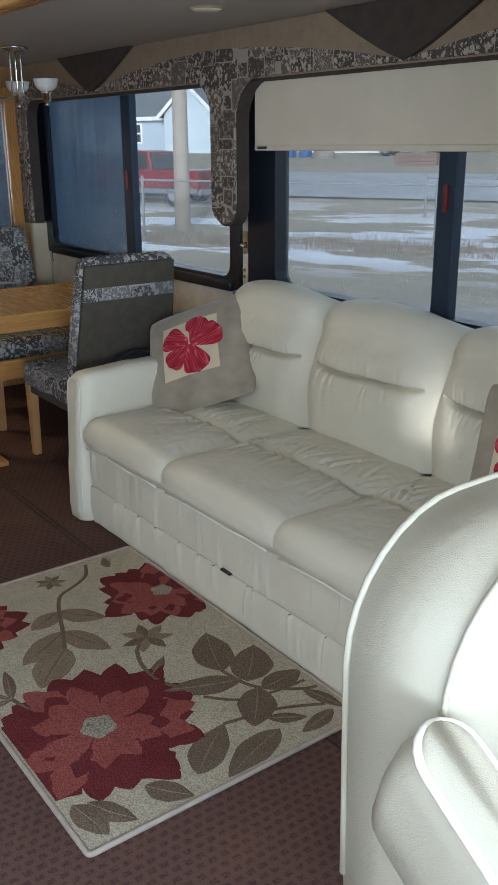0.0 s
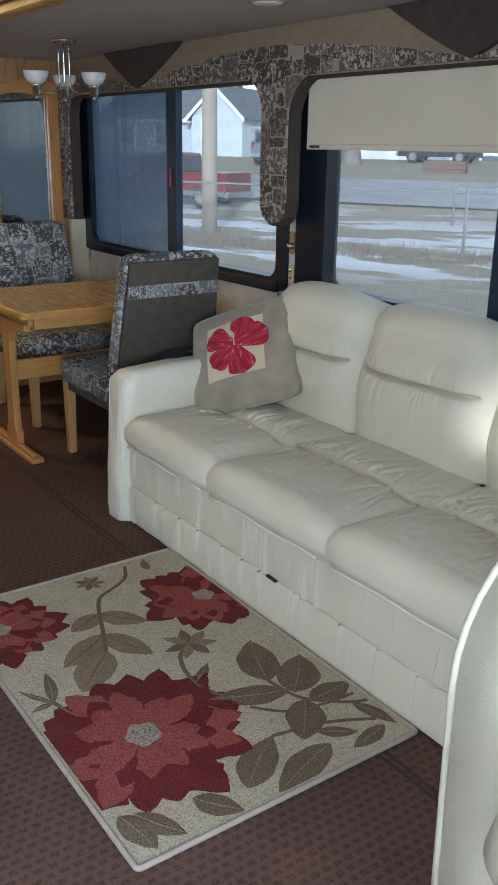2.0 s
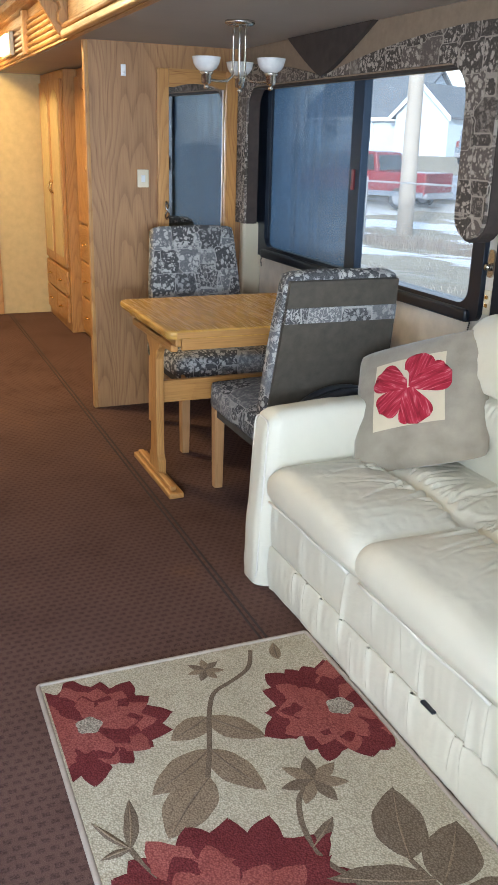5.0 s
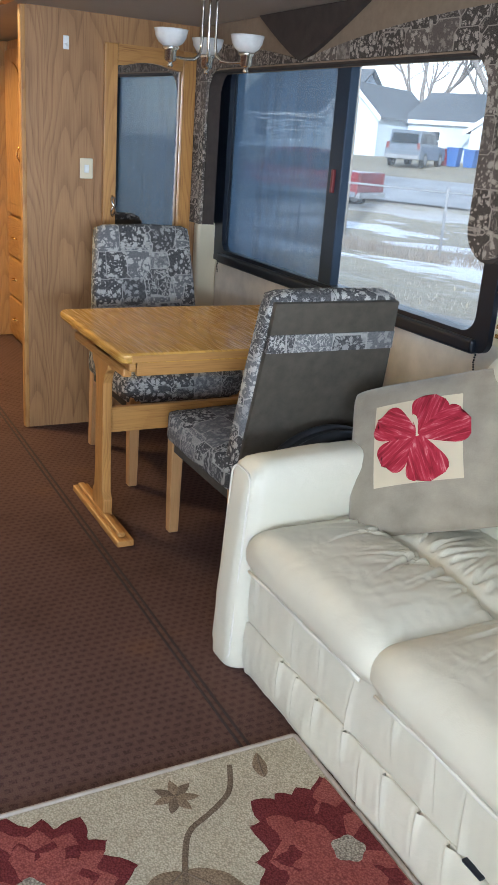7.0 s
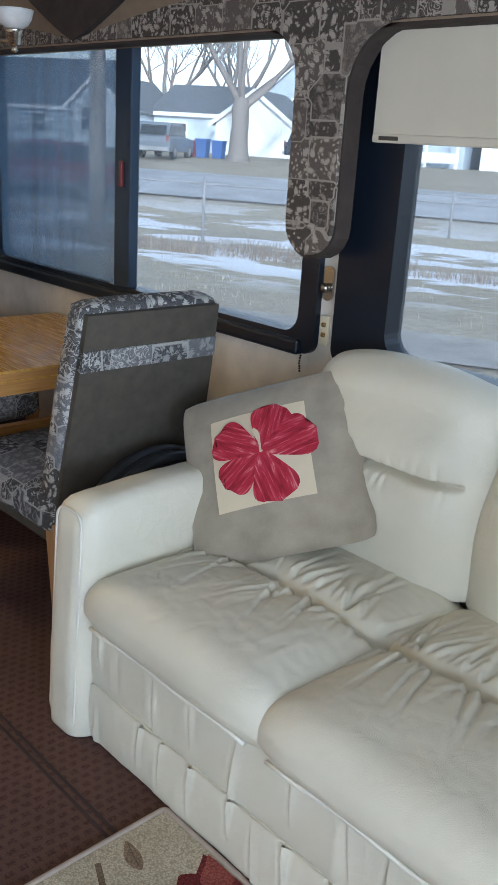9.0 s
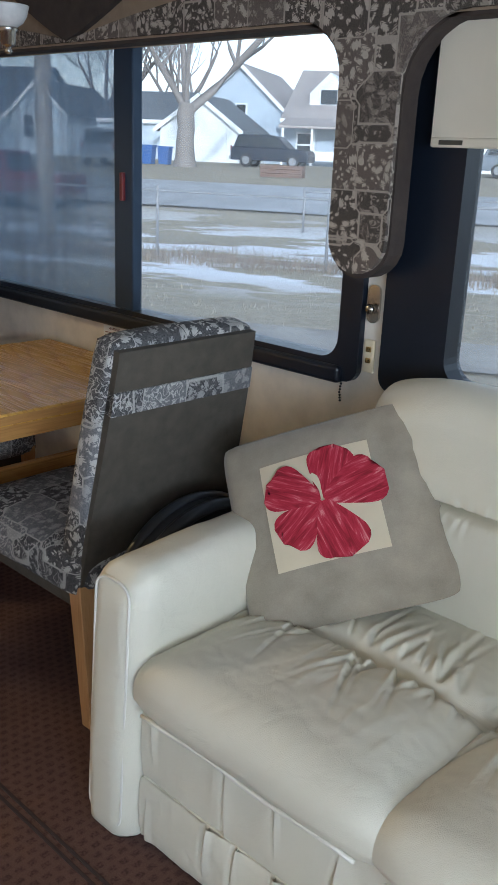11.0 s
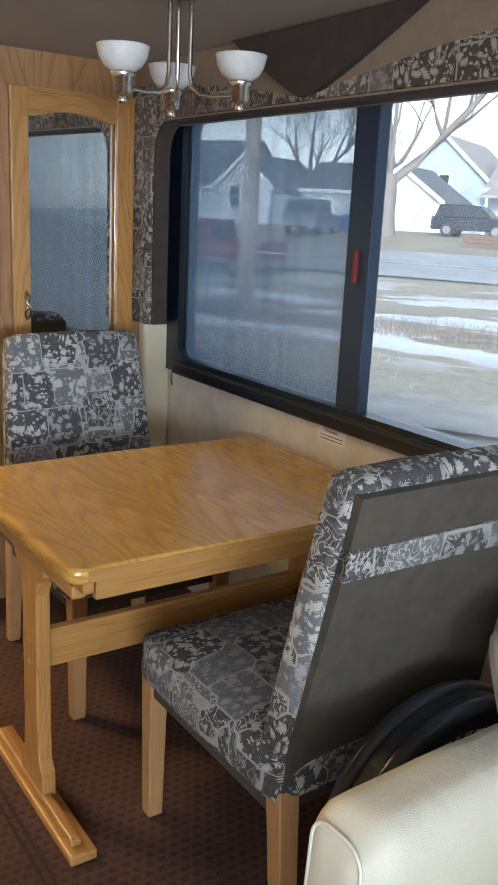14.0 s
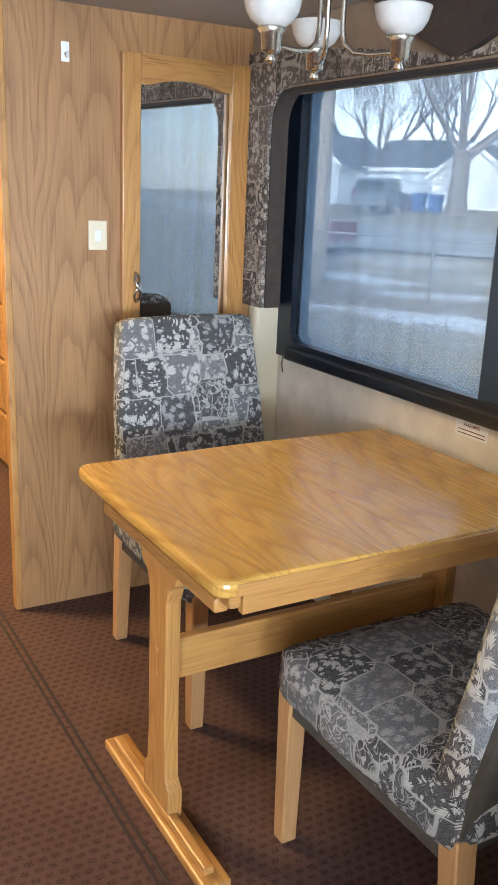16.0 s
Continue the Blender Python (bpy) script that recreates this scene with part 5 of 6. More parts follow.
def flower(fx, fy, rad, seed, squash=1.0):
    rnd = random.Random(seed)
    z = 0.0106
    for ring, (cnt, r0, r1, wd, mat) in enumerate(((15, 0.25, 1.0, 0.42, "pile_wine"), (12, 0.22, 0.86, 0.38, "pile_red"), (13, 0.2, 0.66, 0.32, "pile_wine"), (11, 0.15, 0.56, 0.27, "pile_red"))):
        for i in range(cnt):
            a = 2 * math.pi * (i + 0.5 * ring + rnd.uniform(-0.22, 0.22)) / cnt
            e = r1 * rad * rnd.uniform(0.86, 1.10)
            m_ = mat if rnd.random() > 0.25 else ("pile_red" if mat == "pile_wine" else "pile_wine")
            if ring == 0:
                m_ = "pile_wine"
            part("petal", blade(fx + r0 * rad * 0.3 * math.cos(a), fy + r0 * rad * 0.3 * math.sin(a), fx + e * math.cos(a), fy + e * math.sin(a) * squash, wd * rad * rnd.uniform(0.85, 1.15), z, "petal", 0.09, i + ring), m_, rug)
            z += 0.00003
        z += 0.0004
    o = [(fx + rad * 0.155 * (1 + 0.10 * math.sin(5 * t + seed)) * math.cos(t), fy + rad * 0.155 * (1 + 0.10 * math.sin(5 * t + seed)) * math.sin(t)) for t in [2 * math.pi * i / 24 for i in range(24)]]
    o = [inside(*p) for p in o]
    part("flower_centre", moved(prism(o, 0.0012, "xy", z), RO), "pile_centre", rug, "speckled grey-cream flower centre")


flower(2.513, 2.900, 0.300, 5)
flower(3.040, 3.446, 0.235, 9)
flower(2.385, 3.600, 0.215, 14)
LEAVES = ((2.687, 3.53, 2.80, 3.40, 0.085), (2.687, 3.53, 2.566, 3.471, 0.08), (2.648, 3.405, 2.724, 3.221, 0.09), (2.648, 3.405, 2.468, 3.30, 0.10), (2.613, 3.309, 2.466, 3.159, 0.12),
          (2.976, 3.717, 2.998, 3.80, 0.035), (2.746, 3.02, 2.83, 3.087, 0.035), (2.929, 2.917, 3.009, 3.123, 0.125))
LEAVES_B = ((2.957, 2.832, 3.09, 2.975, 0.13), (2.95, 2.849, 2.740, 2.935, 0.09), (2.971, 2.777, 3.118, 2.785, 0.085), (2.962, 2.788, 2.85, 2.655, 0.11), (2.376, 3.159, 2.411, 3.303, 0.035),
            (2.376, 3.159, 2.314, 3.263, 0.018), (2.376, 3.159, 2.309, 3.150, 0.022), (2.626, 2.585, 2.790, 2.710, 0.10), (2.897, 2.603, 2.682, 2.531, 0.09), (3.068, 2.583, 2.939, 2.556, 0.05))
LEAVES_C = ((2.499, 2.630, 2.575, 2.530, 0.07), (2.327, 2.674, 2.353, 2.540, 0.07), (2.36, 2.66, 2.43, 2.54, 0.06), (3.06, 2.70, 3.10, 2.57, 0.045), (2.90, 2.66, 2.99, 2.60, 0.045))
for k, (bx, by, tx, ty, wd) in enumerate(LEAVES + LEAVES_B + LEAVES_C):
    mt = "pile_taupe" if k < 6 else "pile_brown"
    part("leaf", blade(bx, by, tx, ty, wd, 0.0104 + 0.00004 * k, "leaf", 0.03, k), mt, rug)
    part("leaf_vein", blade(bx, by, bx + (tx - bx) * 0.92, by + (ty - by) * 0.92, 0.006, 0.0121 + 0.00004 * k, "leaf", 0.0, k), "pile_brown" if mt == "pile_taupe" else "pile_taupe", rug)
for fx, fy, r in ((2.755, 3.737, 0.055), (2.844, 3.213, 0.085)):
    for i in range(7):
        a = 2 * math.pi * i / 7 + fx * 9
        part("bud_petal", blade(fx, fy, fx + r * math.cos(a), fy + r * math.sin(a), 0.45 * r, 0.0108 + 0.0001 * i, "leaf", 0.0, i), "pile_brown" if i % 2 else "pile_taupe", rug)


def stem(points, wd=0.007):
    pts = [inside(*p) for p in points]
    fine = []
    for a, b in zip(pts, pts[1:]):
        fine += [(a[0] + (b[0] - a[0]) * t / 6, a[1] + (b[1] - a[1]) * t / 6) for t in range(6)]
    for _ in range(6):
        fine = [fine[0]] + [tuple((p[i] + q[i] * 2 + r[i]) / 4 for i in (0, 1)) for p, q, r in zip(fine, fine[1:], fine[2:])] + [fine[-1]]
    bm = moved(sweep([(x, y, 0) for x, y in fine], wd, 6), Matrix.Diagonal((1, 1, 0.12, 1)))
    part("stem", moved(bm, RO @ Matrix.Translation((0, 0, 0.0112))), "pile_brown", rug)


stem([(2.917, 3.787), (2.880, 3.70), (2.800, 3.655), (2.736, 3.63), (2.690, 3.53), (2.648, 3.405), (2.60, 3.29)])
stem([(2.83, 3.20), (2.786, 3.179), (2.753, 3.096), (2.746, 2.987), (2.80, 2.90)])
stem([(2.929, 2.917), (2.948, 2.793), (3.065, 2.70), (3.115, 2.69)])
stem([(2.814, 2.844), (2.885, 2.763), (3.0, 2.74), (3.115, 2.735)])
stem([(2.376, 3.159), (2.39, 3.10), (2.42, 3.03)])
stem([(2.79, 2.71), (2.95, 2.68), (3.09, 2.60)])

# ---- outside: street frame, local x along the street, local y away from the vehicle ----
SA = -63.435
SE, SN = Vector((0.4472, -0.8944, 0)), Vector((0.8944, 0.4472, 0))


def land(q):
    """Height of the ground at a distance from the vehicle's side."""
    ks = ((-400, -0.95), (26, -0.95), (31, -0.66), (36, -0.15), (42, 0.38), (48, 0.68), (60, 0.85), (500, 1.2))
    for (a, za), (b, zb) in zip(ks, ks[1:]):
        if q <= b:
            t = (q - a) / (b - a)
            return za + (zb - za) * t
    return 1.2


def out_thing(name, s, q, label, category, group="", turn=0.0, z=None, kind=""):
    p = SE * s + SN * q
    ob = new(name)
    ob.matrix_basis = pose(p.x, p.y, land(q) if z is None else z, 0, 0, SA + turn)
    return tagged(ob, label, category, group, kind)


def ground_material():
    m, n, l, b = material("winter_grass_and_snow", 0.95, 0, 0.1)
    v = coords(n, l)
    big = noise_of(n, l, v, 0.35, 5, 0.6)
    fine = noise_of(n, l, v, 7.0, 6, 0.7)
    grass = mix(n, l, 0.5, ramp(n, l, big, [(0.35, (0.29, 0.25, 0.185)), (0.65, (0.40, 0.35, 0.265))]), ramp(n, l, fine, [(0.3, (0.15, 0.125, 0.095)), (0.5, (0.38, 0.33, 0.25)), (0.75, (0.62, 0.55, 0.43))]))
    green = noise_of(n, l, v, 0.9, 3)
    grass = mix(n, l, ramp(n, l, green, [(0.5, (0, 0, 0)), (0.7, (0.2, 0.2, 0.2))]), grass, (0.20, 0.19, 0.12))
    # melting snow lies in streaks along the street
    sn = noise_of(n, l, coords(n, l, (0.21, 0.50, 1.0)), 1.0, 8, 0.62)
    sep = n.new("ShaderNodeSeparateXYZ")
    l.new(v, sep.inputs[0])
    near = n.new("ShaderNodeMapRange")
    near.inputs[1].default_value, near.inputs[2].default_value = 17.5, 20.5
    l.new(sep.outputs["Y"], near.inputs[0])
    far = n.new("ShaderNodeMapRange")
    far.inputs[1].default_value, far.inputs[2].default_value, far.inputs[3].default_value, far.inputs[4].default_value = 27.0, 34.0, 1.0, 0.0
    l.new(sep.outputs["Y"], far.inputs[0])
    k = n.new("ShaderNodeMath")
    k.operation = "MULTIPLY"
    l.new(near.outputs[0], k.inputs[0])
    l.new(far.outputs[0], k.inputs[1])
    k2 = n.new("ShaderNodeMath")
    k2.operation = "MULTIPLY"
    l.new(k.outputs[0], k2.inputs[0])
    l.new(ramp(n, l, sn, [(0.482, (0, 0, 0)), (0.52, (1, 1, 1))]), k2.inputs[1])
    c = mix(n, l, k2.outputs[0], grass, (0.80, 0.82, 0.86))
    l.new(c, b.inputs["Base Color"])
    bump(n, l, b, fine, 0.8, 0.05)
    return m


M["ground"] = ground_material()
M["asphalt"] = plain("wet_grey_asphalt", (0.31, 0.31, 0.315), 0.45, vary=0.3, scale=0.6)
M["gravel"] = plain("muddy_gravel", (0.31, 0.285, 0.255), 0.9, vary=0.3, scale=1.5)
for nm, col in (("siding_blue", (0.42, 0.48, 0.55)), ("siding_white", (0.72, 0.74, 0.76)), ("siding_pale", (0.52, 0.58, 0.64)), ("shingle_dark", (0.135, 0.145, 0.160)), ("shingle_brown", (0.34, 0.30, 0.28)), ("bark", (0.19, 0.165, 0.15)), ("galvanised", (0.24, 0.24, 0.25)), ("pole_wood", (0.34, 0.29, 0.24)), ("paint_red", (0.17, 0.014, 0.022)), ("paint_silver", (0.15, 0.17, 0.20)), ("paint_black", (0.012, 0.016, 0.03)), ("tyre", (0.02, 0.02, 0.02)), ("bin_blue", (0.03, 0.10, 0.30)), ("dark_glass", (0.02, 0.025, 0.03)), ("trim_white", (0.78, 0.79, 0.80)), ("planter_brown", (0.16, 0.10, 0.075))):
    M[nm] = plain(nm, col, 0.25 if "paint" in nm or "glass" in nm else 0.8, vary=0.12, scale=2.0)

bm = bmesh.new()
qs = [-400, -60, 0, 10, 14, 16, 20, 24, 26, 28.5, 31, 33.5, 36, 39, 42, 45, 48, 54, 60, 100, 200, 500]
xs = [-500, -200, -80, -50, -35, -25, -15, -5, 5, 20, 60, 200, 500]
gv = [[bm.verts.new((x, q, land(q) + (0.05 * noise.noise((x * 0.3, q * 0.3, 1)) if abs(x) < 90 and 5 < q < 90 else 0))) for q in qs] for x in xs]
for i in range(len(xs) - 1):
    for j in range(len(qs) - 1):
        bm.faces.new((gv[i][j], gv[i + 1][j], gv[i + 1][j + 1], gv[i][j + 1]))
ground = structure("ground", bm, "ground", "winter yard of dry grass with melting snow streaks", "ground")
ground.matrix_basis = pose(0, 0, 0, 0, 0, SA)


def strip(name, q0, q1, mat, lift, label, cat):
    bm = bmesh.new()
    rows = [q0 + (q1 - q0) * i / 6 for i in range(7)]
    lo = [[bm.verts.new((x, q + 0.12 * math.sin(x * 0.7 + q), land(q) + lift)) for q in rows] for x in range(-130, 131, 5)]
    for a, b in zip(lo, lo[1:]):
        for j in range(6):
            bm.faces.new((a[j], b[j], b[j + 1], a[j + 1]))
    ob = structure(name, bm, mat, label, cat)
    ob.matrix_basis = pose(0, 0, 0, 0, 0, SA)


strip("pavement", 13.6, 15.4, "gravel", 0.05, "narrow muddy gravel path", "path")
strip("road", 32.8, 39.5, "asphalt", 0.09, "wet grey asphalt street", "road")


# ---- dry weeds and tufts in the yard ----
def dry_grass(name, count, q0, q1, s0, s1, low, high, colour, seed):
    """Leaning blades in clumps, rooted in the ground."""
    rnd = random.Random(seed)
    vs, fs = [], []
    while len(fs) < count:
        cs, cq, h = rnd.uniform(s0, s1), rnd.uniform(q0, q1), rnd.uniform(low, high)
        if noise.noise((cs * 0.35, cq * 0.9, seed)) < -0.05:
            continue
        for _ in range(rnd.randint(6, 14)):
            x, q, b = cs + rnd.gauss(0, 0.22), cq + rnd.gauss(0, 0.16), h * rnd.uniform(0.5, 1.1)
            a, w, z = rnd.uniform(0, 6.283), rnd.uniform(0.004, 0.009), land(q) - 0.03
            dx, dy, o = math.cos(a), math.sin(a), len(vs)
            lx, ly = rnd.gauss(0, 0.32) * b, rnd.gauss(0, 0.32) * b
            vs += [(x - dx * w, q - dy * w, z), (x + dx * w, q + dy * w, z), (x + lx * 0.4 + dx * w * 0.7, q + ly * 0.4 + dy * w * 0.7, z + b * 0.6), (x + lx * 0.4 - dx * w * 0.7, q + ly * 0.4 - dy * w * 0.7, z + b * 0.6), (x + lx, q + ly, z + b)]
            fs += [(o, o + 1, o + 2, o + 3), (o + 3, o + 2, o + 4)]
    me = bpy.data.meshes.new(name)
    me.from_pydata(vs, [], fs)
    me.materials.append(plain(name, colour, 0.9, vary=0.35, scale=3.0))
    ob = new(name, me)
    ob.matrix_basis = pose(0, 0, 0, 0, 0, SA)
    return tagged(ob, "dry winter weeds standing in the snowy yard", "weeds", "", "stuff")


dry_grass("fence_weeds", 30000, 21.5, 23.4, -32, 8, 0.16, 0.42, (0.25, 0.20, 0.155), 4)
dry_grass("yard_tufts", 36000, 15.6, 31.0, -34, 8, 0.04, 0.13, (0.34, 0.29, 0.21), 9)

# ---- houses ----
def gable_house(s0, s1, q0, q1, eave, peak, wall, roof, label, along="q", door=False, windows=(), base=None):
    """along: the ridge's direction. Windows: (s, z, width, height) on the street side."""
    h = out_thing("house", (s0 + s1) / 2, q0, label, "house", "houses across the street")
    g0 = land(q0)
    w, d, e, p = (s1 - s0) / 2, q1 - q0, eave - g0, peak - g0
    part("wall", prism([(-w, -0.6), (w, -0.6), (w, e), (0, p), (-w, e)], d, "xz", 0.0) if along == "q" else prism([(0, -0.6), (d, -0.6), (d, e), (d / 2, p), (0, e)], 2 * w, "yz", -w), wall, h)
    o, t = 0.35, 0.18
    if along == "q":
        k = (p - e) / w
        for sx in (-1, 1):
            part("roof", prism([(0, p), (sx * (w + o), e - k * o), (sx * (w + o), e - k * o + t), (0, p + t)], d + 2 * o, "xz", -o), roof, h)
        for sx in (-1, 1):
            part("bargeboard", prism([(0, p - 0.14), (sx * (w + o), e - k * o - 0.14), (sx * (w + o), e - k * o + t), (0, p + t)], 0.06, "xz", -o - 0.07), "trim_white", h)
    else:
        k = (p - e) / (d / 2)
        for a, b_ in ((-o, d / 2), (d + o, d / 2)):
            part("roof", prism([(a, e - k * o), (b_, p), (b_, p + t), (a, e - k * o + t)], 2 * w + 2 * o, "yz", -w - o), roof, h)
        part("fascia", box((-w - o, -o - 0.06, e - k * o - 0.08), (w + o, -o, e - k * o + t)), "trim_white", h)
    for s, z, ww, hh in windows:
        x = s - (s0 + s1) / 2
        wd = part("window", box((x - ww / 2, -0.05, z - g0 - hh / 2), (x + ww / 2, 0.0, z - g0 + hh / 2)), "dark_glass", h)
        for dx in (-ww / 2, ww / 2):
            part("frame", box((x + dx - 0.06, -0.09, z - g0 - hh / 2 - 0.06), (x + dx + 0.06, 0.0, z - g0 + hh / 2 + 0.06)), "trim_white", wd)
        for dz in (-hh / 2, 0, hh / 2):
            part("bar", box((x - ww / 2, -0.09, z - g0 + dz - 0.05), (x + ww / 2, 0.0, z - g0 + dz + 0.05)), "trim_white", wd)
    nb = int((e) / 0.28)
    for i in range(nb):
        part("board", box((-w, -0.025, 0.1 + 0.28 * i), (w, -0.0, 0.115 + 0.28 * i)), wall, h)
    if door:
        dr = part("garage_door", box((-1.9, -0.06, 0.0), (1.9, 0.0, 2.1)), "trim_white", h)
        for i in range(4):
            part("door_panel", box((-1.85, -0.09, 0.05 + 0.52 * i), (1.85, -0.06, 0.50 + 0.52 * i), 0.01), "siding_white", dr)
    return h


gable_house(-25.6, -18.0, 66, 76, 3.9, 7.3, "siding_blue", "shingle_brown", "blue-grey gabled house across the street", "q", windows=((-21.75, 3.95, 0.8, 1.7),))
wing = gable_house(-18.0, -9.5, 64.5, 75, 3.9, 7.2, "siding_blue", "shingle_brown", "blue-grey house wing with a white porch and dormer", "s", windows=((-16.6, 2.2, 1.2, 1.5), (-13.6, 2.2, 1.6, 1.5)))
dz0 = land(64.5)
dorm = part("dormer", prism([(-3.0, 4.4 - dz0), (-0.3, 4.4 - dz0), (-0.3, 5.6 - dz0), (-1.65, 6.9 - dz0), (-3.0, 5.6 - dz0)], 3.6, "xz", 1.2), "siding_white", wing)
part("dormer_window", box((-2.2, 1.1, 4.9 - dz0), (-1.1, 1.2, 5.8 - dz0)), "dark_glass", dorm)
porch = part("porch_roof", prism([(-2.2, 3.2 - dz0), (0.2, 3.95 - dz0), (0.2, 4.05 - dz0), (-2.2, 3.35 - dz0)], 8.5, "yz", -4.2), "shingle_brown", wing)
for i in range(5):
    part("porch_post", box((-4.0 + 2.0 * i, -2.1, 0), (-3.85 + 2.0 * i, -1.95, 3.2 - dz0)), "trim_white", wing)
part("porch_rail", box((-4.1, -2.08, 0.35), (4.2, -2.0, 0.95)), "trim_white", wing)
gable_house(-25.4, -19.9, 60, 66, 2.9, 4.85, "siding_white", "shingle_dark", "white garage with a panelled door", "q", True)
gable_house(-31.0, -25.4, 62, 70, 3.4, 5.3, "siding_pale", "shingle_dark", "low pale blue house with a dark roof", "s", windows=((-29.2, 2.1, 1.6, 1.3),))
gable_house(-35.3, -31.2, 58, 66, 3.5, 5.35, "siding_pale", "shingle_dark", "pale blue gabled cottage with a dark window", "q", windows=((-34.0, 2.6, 0.9, 1.5),))
gable_house(-44.0, -35.3, 59, 68, 3.4, 6.6, "siding_blue", "shingle_dark", "long blue-grey house with a dark roof", "s", windows=((-38.5, 2.2, 1.2, 1.3), (-41.5, 2.2, 1.2, 1.3)))
gable_house(-8.6, -1.0, 66, 75, 3.6, 6.0, "siding_white", "shingle_dark", "white bungalow with a dark roof", "s", windows=((-6.5, 2.2, 1.4, 1.3), (-3.0, 2.2, 1.4, 1.3)))
gable_house(1.5, 10.0, 64, 74, 3.6, 6.2, "siding_pale", "shingle_brown", "pale blue bungalow with a brown roof", "s", windows=((4.0, 2.2, 1.4, 1.3), (7.5, 2.2, 1.4, 1.3)))


# ---- parked vehicles: local x along the car, wheels on the ground ----
def vehicle(name, s, q, turn, paint, label, body, cabin, glassy, length, width, wheel_x):
    c = out_thing(name, s, q, label, "car", "", turn)
    w = width / 2
    part("body", prism(body, width, "xz", -w, 0.05), paint, c)
    part("cabin", prism(cabin, width - 0.24, "xz", -w + 0.12, 0.05), paint, c)
    for a in glassy:
        for y in (-w + 0.105, w - 0.125):
            part("side_window", prism(a, 0.02, "xz", y), "dark_glass", c)
    for x in wheel_x:
        for y in (-w - 0.01, w - 0.21):
            tyre = part("wheel", moved(lathe([(0.36, 0.0), (0.37, 0.05), (0.37, 0.17), (0.36, 0.22)], 20), Matrix.Translation((x, y + 0.22, 0.36)) @ pose(0, 0, 0, 90, 0, 0)), "tyre", c)
            part("rim", moved(lathe([(0.21, -0.015), (0.22, 0.235)], 14), Matrix.Translation((x, y + 0.22, 0.36)) @ pose(0, 0, 0, 90, 0, 0)), "galvanised", tyre)
    x0 = min(p[0] for p in body)
    for y in (-w + 0.06, w - 0.20):
        part("tail_light", box((x0 - 0.015, y, 0.85), (x0 + 0.05, y + 0.14, 1.15), 0.01), M["red"], c)
    part("rear_window", prism([(cabin[0][0] + 0.03, cabin[0][1] + 0.08), (cabin[-1][0] + 0.02, cabin[-1][1] - 0.1), (cabin[-1][0] - 0.03, cabin[-1][1] - 0.1), (cabin[0][0] - 0.03, cabin[0][1] + 0.08)], width - 0.5, "xz", -w + 0.25), "dark_glass", c)
    part("bumper", box((x0 - 0.10, -w + 0.05, 0.38), (x0 + 0.08, w - 0.05, 0.58), 0.03), "galvanised", c)
    return c


suv_body = [(-2.25, 0.35), (2.25, 0.35), (2.3, 0.75), (2.15, 0.98), (1.1, 1.06), (-2.2, 1.08), (-2.3, 0.8)]
suv_cab = [(-2.15, 1.04), (1.15, 1.04), (0.45, 1.68), (-0.2, 1.76), (-1.9, 1.74)]
suv_win = [[(-2.0, 1.14), (-1.25, 1.14), (-1.25, 1.62), (-1.78, 1.62)], [(-1.15, 1.14), (-0.35, 1.14), (-0.35, 1.63), (-1.15, 1.63)], [(-0.25, 1.14), (0.85, 1.14), (0.40, 1.58), (-0.25, 1.62)]]
vehicle("parked_car", -15.9, 54, 0, "paint_black", "dark navy parked off-road car before the blue house", suv_body, suv_cab, suv_win, 4.5, 1.85, (-1.35, 1.4))
vehicle("parked_car", -22.5, 46.5, 99, "paint_silver", "silver parked hatchback seen from behind on the lawn", suv_body, suv_cab, suv_win, 4.5, 1.85, (-1.35, 1.4))
vehicle("parked_car", -2.0, 55, 0, "paint_silver", "silver parked car before the white bungalow", suv_body, suv_cab, suv_win, 4.5, 1.85, (-1.35, 1.4))
tr_body = [(-2.75, 0.5), (2.75, 0.5), (2.8, 0.95), (2.65, 1.18), (1.4, 1.24), (-2.75, 1.24)]
tr_cab = [(-0.75, 1.2), (1.45, 1.2), (0.85, 1.86), (-0.1, 1.92), (-0.62, 1.88)]
tr_win = [[(-0.58, 1.28), (0.22, 1.28), (0.22, 1.80), (-0.50, 1.80)], [(0.3, 1.28), (1.2, 1.28), (0.8, 1.76), (0.3, 1.80)]]
truck = vehicle("pickup_truck", -19.2, 31.0, 180, "paint_red", "dark red pickup truck parked along the street", tr_body, tr_cab, tr_win, 5.5, 1.95, (-1.7, 1.75))
part("rocker_panel", box((-2.7, -1.0, 0.42), (2.7, 1.0, 0.60), 0.02), "paint_silver", truck, "silver lower flank")
for k, (s, q, mt, h) in enumerate(((-21.9, 50, "bin_blue", 1.0), (-21.1, 50.4, "bin_blue", 0.95), (-22.6, 50.6, "paint_red", 0.9))):
    bn = out_thing("rubbish_bin", s, q, "wheeled plastic rubbish bin with a lid on the lawn", "bin", "rubbish bins")
    part("tub", prism([(-0.26, 0), (0.26, 0), (0.34, h - 0.08), (-0.34, h - 0.08)], 0.6, "xz", -0.3, 0.02), mt, bn)
    part("lid", box((-0.37, -0.34, h - 0.08), (0.37, 0.34, h), 0.02), mt, bn)
pl = out_thing("planter_box", -12.6, 44, "long brown timber planter on the raised lawn", "planter")
for i in range(3):
    part("plank", box((-1.0, -0.3, 0.18 * i), (1.0, 0.3, 0.18 * i + 0.17), 0.01), "planter_brown", pl)

